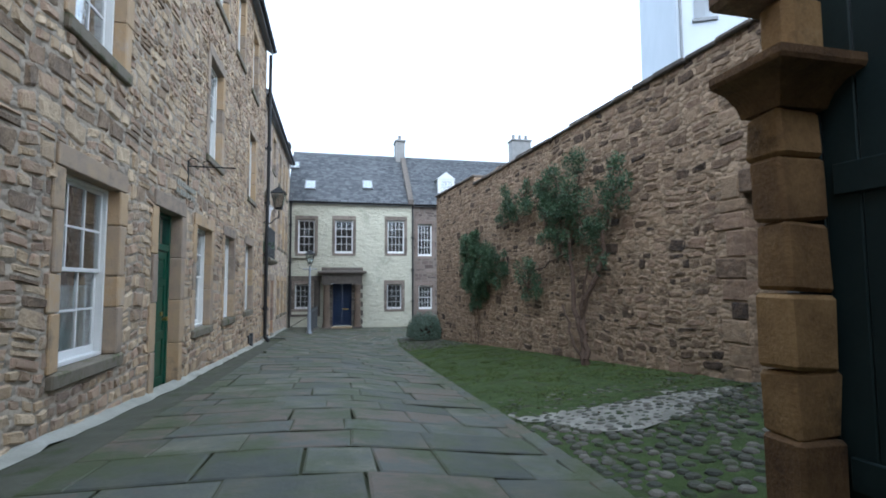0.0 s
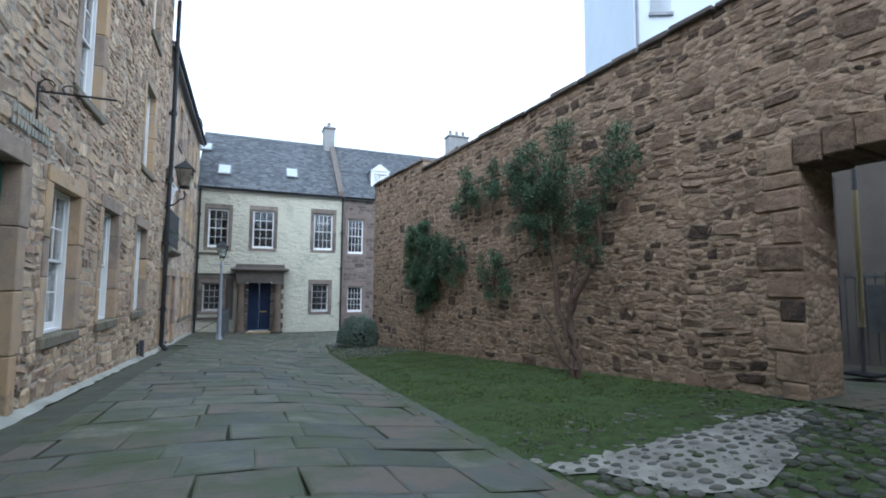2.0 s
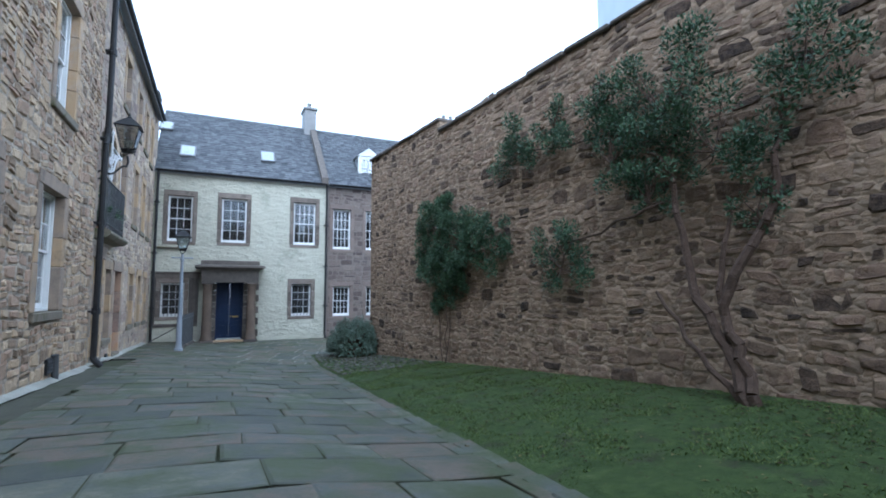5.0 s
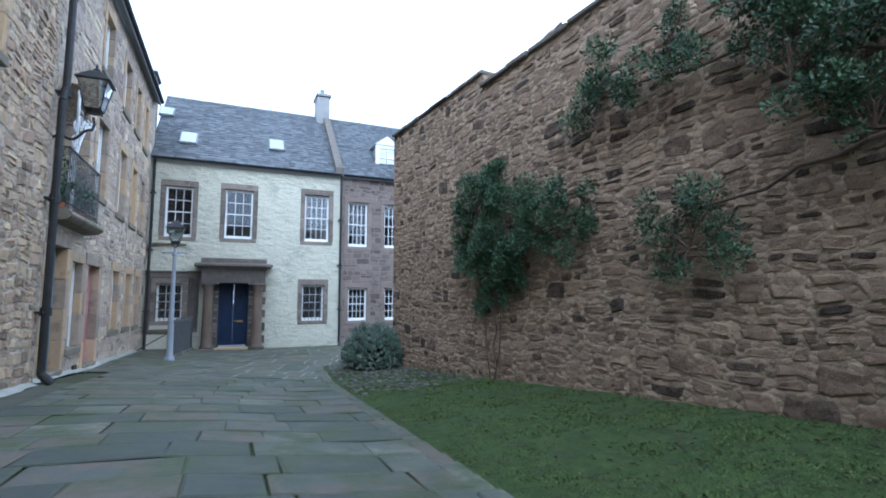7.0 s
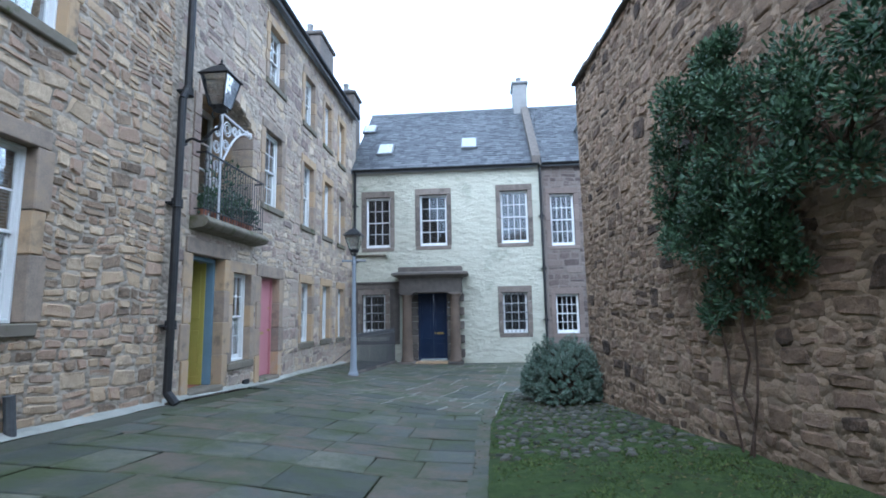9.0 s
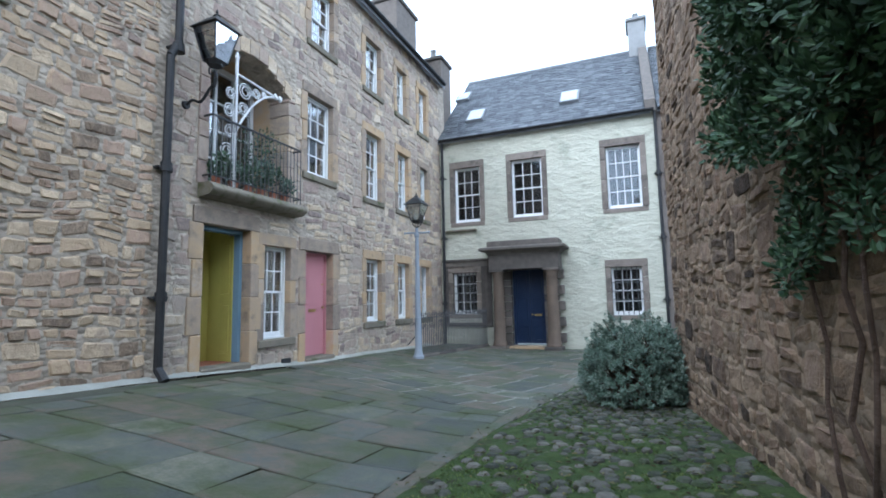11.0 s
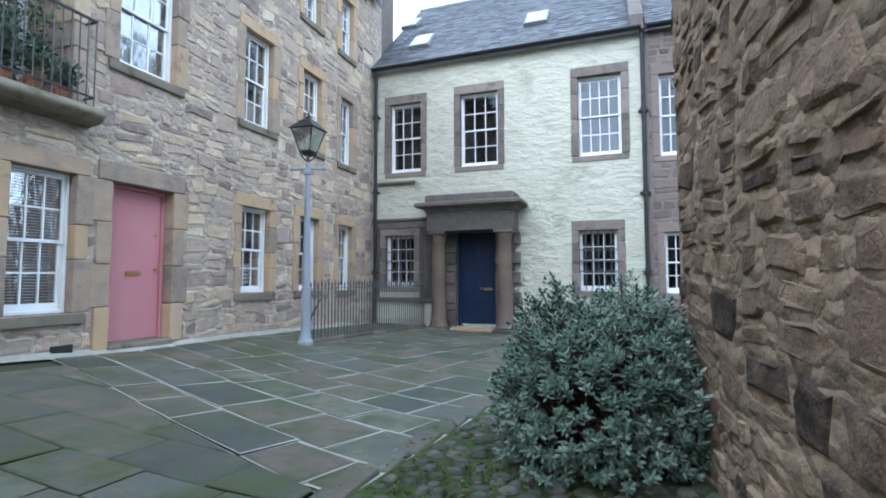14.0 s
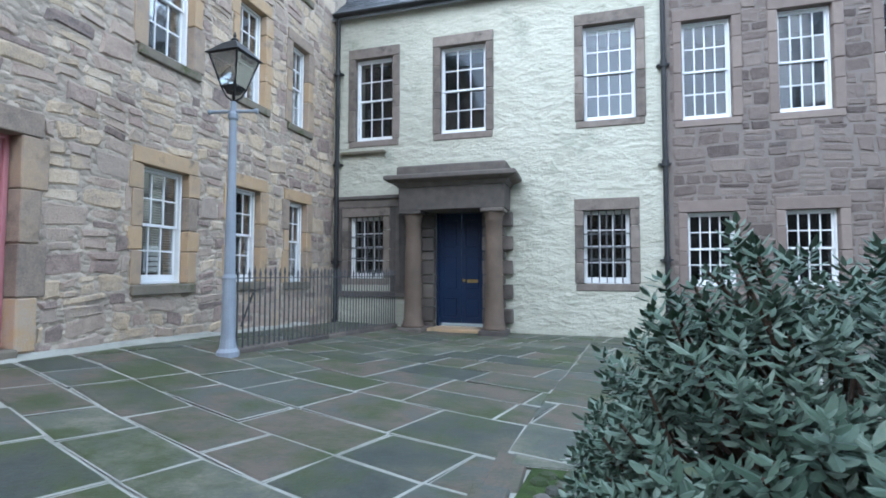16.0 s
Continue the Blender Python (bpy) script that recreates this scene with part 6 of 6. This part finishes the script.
def lane_things():
    g = gz(5) - 0.004
    for i, (x, y, lean) in enumerate(((8.55, 6.3, 0.05), (8.9, 5.45, -0.1), (9.3, 5.25, 0.1), (8.1, 7.4, 0.0))):
        t = thing("wrapped_pole", x, y, g, "slim post wrapped in pale straw-coloured padding in the lane", "post", "wrapped posts")
        bm = bmesh.new()
        rod(bm, (x, y, g - 0.05), (x + lean, y, g + 2.9), 0.03, 0.03, 8)
        part("post", bm, M["rail_iron"], t)
        bm = bmesh.new()
        rod(bm, (x + lean * 0.22, y, g + 0.65), (x + lean * 0.9, y, g + 2.6), 0.045, 0.04, 8)
        part("wrap", bm, M["wrap_yellow"], t)
        bm = bmesh.new()
        slab(bm, BASE, x - 0.2, x + 0.2, y - 0.2, y + 0.2, g - 0.02, g + 0.02, 0.005)
        part("foot_plate", bm, M["iron"], t)
    t = thing("lane_railing", 9.9, 7.0, g, "dark iron railing with banners along the lane", "railing")
    for k in range(40):
        y = 4.2 + 0.14 * k
        bm = bmesh.new()
        rod(bm, (9.8, y, g), (9.8, y, g + 1.45), 0.012, 0.012, 6)
        part("bar", bm, M["rail_iron"], t)
    bm = bmesh.new()
    slab(bm, BASE, 9.78, 9.82, 4.1, 9.9, g + 1.36, g + 1.4)
    part("top_rail", bm, M["rail_iron"], t)
    for k, y in enumerate((5.4, 6.3, 7.2)):
        block("banner", BASE, (9.74, 9.77, y, y + 0.5, g + 0.5, g + 1.25), M["cloth_dark"] if k % 2 == 0 else M["rail_iron"], t)
    s = thing("stone_steps", 9.9, 3.2, g, "grey stone steps rising from the lane", "steps")
    for k in range(6):
        block("step", BASE, (8.2, 10.5, 3.3 - 0.3 * k, 3.6 - 0.3 * k, g - 0.1, g + 0.17 * (k + 1)), M["flag"], s, 0.015)


lane_things()

# small things on the walls
vent = thing("wall_vent", -1.66, 14.8, 0.3, "small dark cast iron vent at the foot of the wall", "vent")
block("vent_plate", NEAR, (14.66, 14.94, 0.0, 0.04, 0.28, 0.52), M["iron"], vent, 0.008)
for k in range(4):
    block("vent_slat", NEAR, (14.69, 14.91, 0.04, 0.052, 0.31 + 0.05 * k, 0.325 + 0.05 * k), M["rail_iron"], vent)
pp = thing("outlet_pipe", -1.6, 15.0, gz(15), "short black outlet pipe at the foot of the wall", "pipe")
bm = bmesh.new()
rod(bm, NEAR.at(15.05, 0.05, gh(-1.6, 15)), NEAR.at(15.0, 0.05, gh(-1.6, 15) + 0.4), 0.05, 0.05, 10)
part("pipe", bm, M["rail_iron"], pp)
v2 = thing("wall_vent", -1.83, 22.3, -0.1, "small iron air grille low in the wall", "vent")
block("vent_plate", FAR, (20.0, 20.24, 0.0, 0.04, -0.12, 0.02), M["iron"], v2, 0.006)
nt2 = thing("paper_notice", -1.99, 23.4, 0.9, "white printed paper notice behind the window glass", "notice")
block("sheet", FAR, (23.28, 23.56, -0.222, -0.219, 0.72, 1.08), M["paper"], nt2)
for k in range(4):
    block("text_line", FAR, (23.31, 23.53, -0.219, -0.217, 0.78 + 0.07 * k, 0.80 + 0.07 * k), M["rail_iron"], nt2)


# ---------------------------------------------------------------- wall stones, joined and singly, last
def grow(o, m):
    return (o[0] - m, o[1] + m, o[2] - m, o[3] + m * 1.35)


skip_near = [grow(o, 0.15) for o in [w[:4] for w in near_windows]] + [grow(green_door, 0.17)]
rubble(NEAR, -5.0, 17.2, -0.4, 10.05, skip_near, M["buff"], M["buff_many"], wall_near, near=(4.6, 10.0), size=(0.15, 0.42), course=(0.10, 0.23), proud=(0.004, 0.026), gap=0.014, rough=0.035, seed=71, wave=0.10, edge=0.024, face=0.005, foot=gz)
skip_far = [grow(o, 0.16) for o in [w[:4] for w in far_windows]] + [grow(yellow_door, 0.2), grow(pink_door, 0.2), (loggia[0] - 0.22, loggia[1] + 0.22, loggia[2] - 0.26, loggia[3] + 0.3)]
rubble(FAR, 17.4, 28.0, -0.8, 8.7, skip_far, M["gold"], M["gold_many"], wall_far, near=(17.4, 24.0), size=(0.20, 0.62), course=(0.13, 0.36), proud=(0.003, 0.02), gap=0.012, rough=0.05, seed=72, wave=0.08, edge=0.026, corner=0.8, jag=0.3, split=0.55, foot=gz)
skip_brown = [grow(o, 0.14) for o in brown_windows]
rubble(HOUSE, 5.25, 14.0, -0.6, 6.6, skip_brown, M["brown"], M["brown_many"], wall_brown, near=(0, 0), size=(0.25, 0.65), course=(0.14, 0.28), proud=(0.004, 0.018), gap=0.012, seed=73, foot=lambda u: -0.55)
skip_arch = [(arch_open[0] - 0.42, arch_open[1] + 0.42, -2, 3.62)]
rubble(RIGHT, 2.4, 19.75, -0.6, 5.6, skip_arch, M["red"], M["red_many"], wall_garden, near=(7.5, 18.5), size=(0.13, 0.46), course=(0.09, 0.29), proud=(0.003, 0.019), gap=0.026, rough=0.05, edge=0.03, face=0.006, loose=0.92, corner=0.74, jag=0.30, seed=74, wave=0.09, split=0.5, foot=gz, roof=right_top)
rubble(END_FACE, 0.0, 0.78, -0.6, 5.5, [], M["red"], M["red_many"], wall_garden, near=(0, 0), size=(0.2, 0.4), course=(0.12, 0.28), seed=75, foot=lambda u: -0.4)


# ---------------------------------------------------------------- flagstones
def clipped(poly, line):
    """The part of a convex plan polygon on the inner side of a line (nx, ny, c): nx * x + ny * y >= c."""
    nx, ny, c = line
    out = []
    for p, q in zip(poly, poly[1:] + poly[:1]):
        a, b = nx * p[0] + ny * p[1] - c, nx * q[0] + ny * q[1] - c
        if a >= 0:
            out.append(p)
        if a * b < 0:
            k = a / (a - b)
            out.append((p[0] + (q[0] - p[0]) * k, p[1] + (q[1] - p[1]) * k))
    return out


def flagstones(parent, origin, turn, us, vs, lines, gap, depth, seed, limit, rows=(0.38, 0.68), widths=(0.5, 1.15), joint=None):
    """Flags laid in rows along a direction turned clockwise by turn degrees, cut off at the given lines."""
    rnd = random.Random(seed)
    e1 = (math.cos(radians(turn)), -math.sin(radians(turn)))
    e2 = (-e1[1], e1[0])
    verts, faces, count = [], [], 0
    fill, fill_faces = [], []
    v = vs[0]
    while v < vs[1]:
        h = rnd.uniform(*rows)
        u = us[0] - rnd.uniform(0, 0.6)
        while u < us[1]:
            w = rnd.uniform(*widths)
            j = 0.016
            quad = [(u + gap / 2, v + gap / 2), (u + w - gap / 2, v + gap / 2), (u + w - gap / 2, v + h - gap / 2), (u + gap / 2, v + h - gap / 2)]
            u += w
            quad = [(a + rnd.uniform(-j, j), b + rnd.uniform(-j, j)) for a, b in quad]
            poly = [(origin[0] + a * e1[0] + b * e2[0], origin[1] + a * e1[1] + b * e2[1]) for a, b in quad]
            for line in lines:
                poly = clipped(poly, line) if len(poly) > 2 else poly
            if len(poly) < 3 or max(p[0] for p in poly) - min(p[0] for p in poly) < 0.12 or max(p[1] for p in poly) - min(p[1] for p in poly) < 0.10:
                continue
            n = len(poly)
            cx, cy = sum(p[0] for p in poly) / n, sum(p[1] for p in poly) / n
            lift, tu, tv = rnd.uniform(-0.001, 0.006), rnd.uniform(-0.008, 0.008), rnd.uniform(-0.008, 0.008)
            e = 0.028
            ring = []
            for x, y in poly:
                r = math.hypot(x - cx, y - cy) + 0.001
                ring.append((x, y, x + (cx - x) * e / r, y + (cy - y) * e / r, gh(x, y) + lift + tu * (x - cx) + tv * (y - cy)))
            vv = [(p[0], p[1], gh(p[0], p[1]) - depth) for p in ring] + [(p[0], p[1], p[4] - 0.006) for p in ring] + [(p[2], p[3], p[4]) for p in ring]
            ff = [(k * n + i, k * n + (i + 1) % n, (k + 1) * n + (i + 1) % n, (k + 1) * n + i) for k in (0, 1) for i in range(n)] + [tuple(range(2 * n, 3 * n))]
            if joint:
                m = len(fill)
                fill += [(x + (x - cx) * gap * 0.75 / math.hypot(x - cx, y - cy), y + (y - cy) * gap * 0.75 / math.hypot(x - cx, y - cy), p - 0.007) for x, y, _, _, p in ring]
                fill_faces.append(tuple(range(m, m + n)))
            if count < limit and cy > -0.5:
                count += 1
                sheet("flagstone", vv, ff, M["flag"], parent)
            else:
                m = len(verts)
                verts += vv
                faces += [tuple(i + m for i in f) for f in ff]
        v += h
    if verts:
        tagged(sheet("flagstones_far", verts, faces, M["flag_many"], parent), kind="stuff")
    if fill:
        tagged(sheet("joint_filling", fill, fill_faces, joint, parent), kind="stuff")


kerb_line = (-1.0, 0.02, -2.5 + 0.01)
flagstones(paving, (-1.12, -5.5), 0.0, (0.0, 5.0), (0.0, 26.0), [(1.0, 0.0, -1.12), kerb_line, (-SX, -SY, -SPLIT + 0.007)], 0.014, 0.06, 81, 300, widths=(0.45, 1.05), joint=M["joint_dark"])
flagstones(court, (-1.6, 19.9), SKEW, (-4.0, 20.0), (0.0, 16.0), [(1.0, 0.0, -1.72), (0.0, -1.0, -27.98), (SX, SY, SPLIT + 0.007), (-1.0, 0.10, -1.06)], 0.034, 0.05, 82, 300, rows=(0.42, 0.72), widths=(0.5, 1.05), joint=M["joint_pale"])
flagstones(court, (-1.6, 19.9), SKEW, (-4.0, 20.0), (0.0, 16.0), [(0.0, -1.0, -27.98), (0.0, 1.0, 21.0), (1.0, -0.10, 1.06), (-1.0, 0.0, -13.5)], 0.034, 0.05, 82, 60, rows=(0.42, 0.72), widths=(0.5, 1.05), joint=M["joint_pale"])


def kerb_row():
    rnd = random.Random(83)
    y = -2.0
    while y < 21.0:
        h = rnd.uniform(0.3, 0.55)
        x = kerb_x(y)
        block("kerbstone", BASE, (x - 0.03, x + 0.16, y, y + h - 0.012, gh(x, y + h / 2) - 0.08, gh(x, y + h / 2) + 0.005 + rnd.uniform(-0.006, 0.006)), M["flag"], paving, 0.012, wobble=0.006)
        y += h


kerb_row()


def gutter_strip():
    """Mossy drain strip and lime fillet along the foot of the tenement wall."""
    verts, faces = [], []
    rnd = random.Random(84)
    ys = [-4 + 0.25 * i for i in range(125)]
    for y in ys:
        for x, z in ((-1.72, 0.07), (-1.64 + rnd.uniform(-0.02, 0.02), 0.03 + rnd.uniform(-0.01, 0.015)), (-1.56 + rnd.uniform(-0.05, 0.03), -0.005)):
            verts.append((x - (0.17 if y > 17.4 else 0), y, gh(x, y) + z))
    for j in range(len(ys) - 1):
        for i in range(2):
            a = j * 3 + i
            faces.append((a, a + 1, a + 4, a + 3))
    tagged(sheet("lime_fillet", verts, faces, M["joint_pale"]), "rough lime mortar fillet along the wall foot", "trim", kind="structure")


gutter_strip()
strip("moss_gully", [(-1.55, y) for y in YS if y <= 17.5], [(-1.12, y) for y in YS if y <= 17.5], -0.012, M["gully"], "damp stone gully with moss beside the tenement wall", "gully")


def cobbles(parent, y0, y1, left, right, keep, seed, limit, size=0.15, name="cobble", lift=0.0):
    """Rounded cobbles set close, with uneven outlines."""
    rnd = random.Random(seed)
    verts, faces, count = [], [], 0
    y = y0
    while y < y1:
        x = left(y) + rnd.uniform(0, size)
        while x < right(y):
            w, h = size * rnd.uniform(0.75, 1.35), size * rnd.uniform(0.7, 1.0)
            cx, cy = x + w / 2, y + rnd.uniform(-0.02, 0.02)
            x += w * 1.08
            if not keep(cx, cy, rnd):
                continue
            base = gh(cx, cy) - 0.03 + lift
            top = gh(cx, cy) + lift + rnd.uniform(0.004, 0.022)
            rings = []
            for s, z in ((1.0, base), (0.92, top - 0.015), (0.62, top)):
                rings.append([(cx + s * w * 0.48 * math.cos(k * math.pi / 4 + 0.3) * rnd.uniform(0.9, 1.08), cy + s * h * 0.55 * math.sin(k * math.pi / 4 + 0.3) * rnd.uniform(0.9, 1.08), z) for k in range(8)])
            vs = [v for r in rings for v in r]
            fs = [(r + i, r + (i + 1) % 8, r + 8 + (i + 1) % 8, r + 8 + i) for r in (0, 8) for i in range(8)] + [tuple(range(16, 24))]
            if count < limit:
                count += 1
                sheet(name, vs, fs, M["cobble"], parent)
            else:
                n = len(verts)
                verts += vs
                faces += [tuple(i + n for i in f) for f in fs]
        y += size * 0.92
    if verts:
        tagged(sheet("cobbles", verts, faces, M["cobble_many"], parent), kind="stuff")


cobbles(sett_far, 15.5, 20.95, lambda y: kerb_x(y) + 0.17, lambda y: 6.8 - 0.105 * y, lambda x, y, r: r.random() < 0.42 + 0.12 * (y - 15), 91, 300, size=0.115)
cobbles(sett_near, 1.0, 6.6, lambda y: kerb_x(y) + 0.17, lambda y: 7.4, lambda x, y, r: r.random() < (0.95 if (x - 4.15) ** 2 / 2.6 + (y - 5.35) ** 2 / 0.8 < 1 else 0.72), 92, 300, size=0.125, lift=-0.02)
# white lime patch between the cobbles
bm = bmesh.new()
rnd = random.Random(93)
ring = []
for k in range(28):
    a = 2 * math.pi * k / 28
    r = 1 + 0.25 * math.sin(3 * a + 0.6) + rnd.uniform(-0.12, 0.12)
    x, y = 4.15 + 1.35 * r * math.cos(a), 5.35 + 0.72 * r * math.sin(a)
    ring.append(bm.verts.new((x, y, gh(x, y) - 0.012)))
bm.faces.new(ring)
tagged(part("lime_patch", bm, M["lime"]), "patch of white lime mortar between cobbles", "mortar", kind="structure")


def moss_blades():
    """Short grass and moss tufts on the strip along the wall."""
    rnd = random.Random(94)
    verts, faces = [], []
    for _ in range(75000):
        y = rnd.uniform(5.8, 19.5)
        x = rnd.uniform(kerb_x(y) + 0.18, 6.9 - 0.105 * y)
        if noise.noise(Vector((x * 1.2, y * 1.2, 0.0))) < -0.18 + (0.35 if y > 16 else 0):
            continue
        h, w = rnd.uniform(0.010, 0.032), rnd.uniform(0.004, 0.010)
        a = rnd.uniform(0, 6.28)
        dx, dy = math.cos(a) * w, math.sin(a) * w
        n = len(verts)
        z = gh(x, y) - 0.014
        verts += [(x - dx, y - dy, z), (x + dx, y + dy, z), (x + rnd.uniform(-0.03, 0.03), y + rnd.uniform(-0.03, 0.03), z + h)]
        faces.append((n, n + 1, n + 2))
    tagged(sheet("grass_tufts", verts, faces, M["grass"]), "short mossy grass along the garden wall", "grass", kind="stuff")
    verts, faces = [], []
    for _ in range(5200):
        y = rnd.uniform(4, 20)
        x = 6.75 - 0.105 * y - abs(rnd.gauss(0, 1.5))
        if x < kerb_x(y):
            continue
        s, a = rnd.uniform(0.010, 0.03), rnd.uniform(0, 6.28)
        n = len(verts)
        z = gh(x, y) + 0.012
        verts += [(x + s * math.cos(a), y + s * math.sin(a), z), (x - 0.4 * s * math.sin(a), y + 0.4 * s * math.cos(a), z + 0.008), (x - s * math.cos(a), y - s * math.sin(a), z + 0.002), (x + 0.4 * s * math.sin(a), y - 0.4 * s * math.cos(a), z + 0.01)]
        faces.append((n, n + 1, n + 2, n + 3))
    tagged(sheet("fallen_leaves", verts, faces, M["leaf_litter"]), "scattered brown fallen leaves on the moss", "leaves", kind="stuff")


moss_blades()
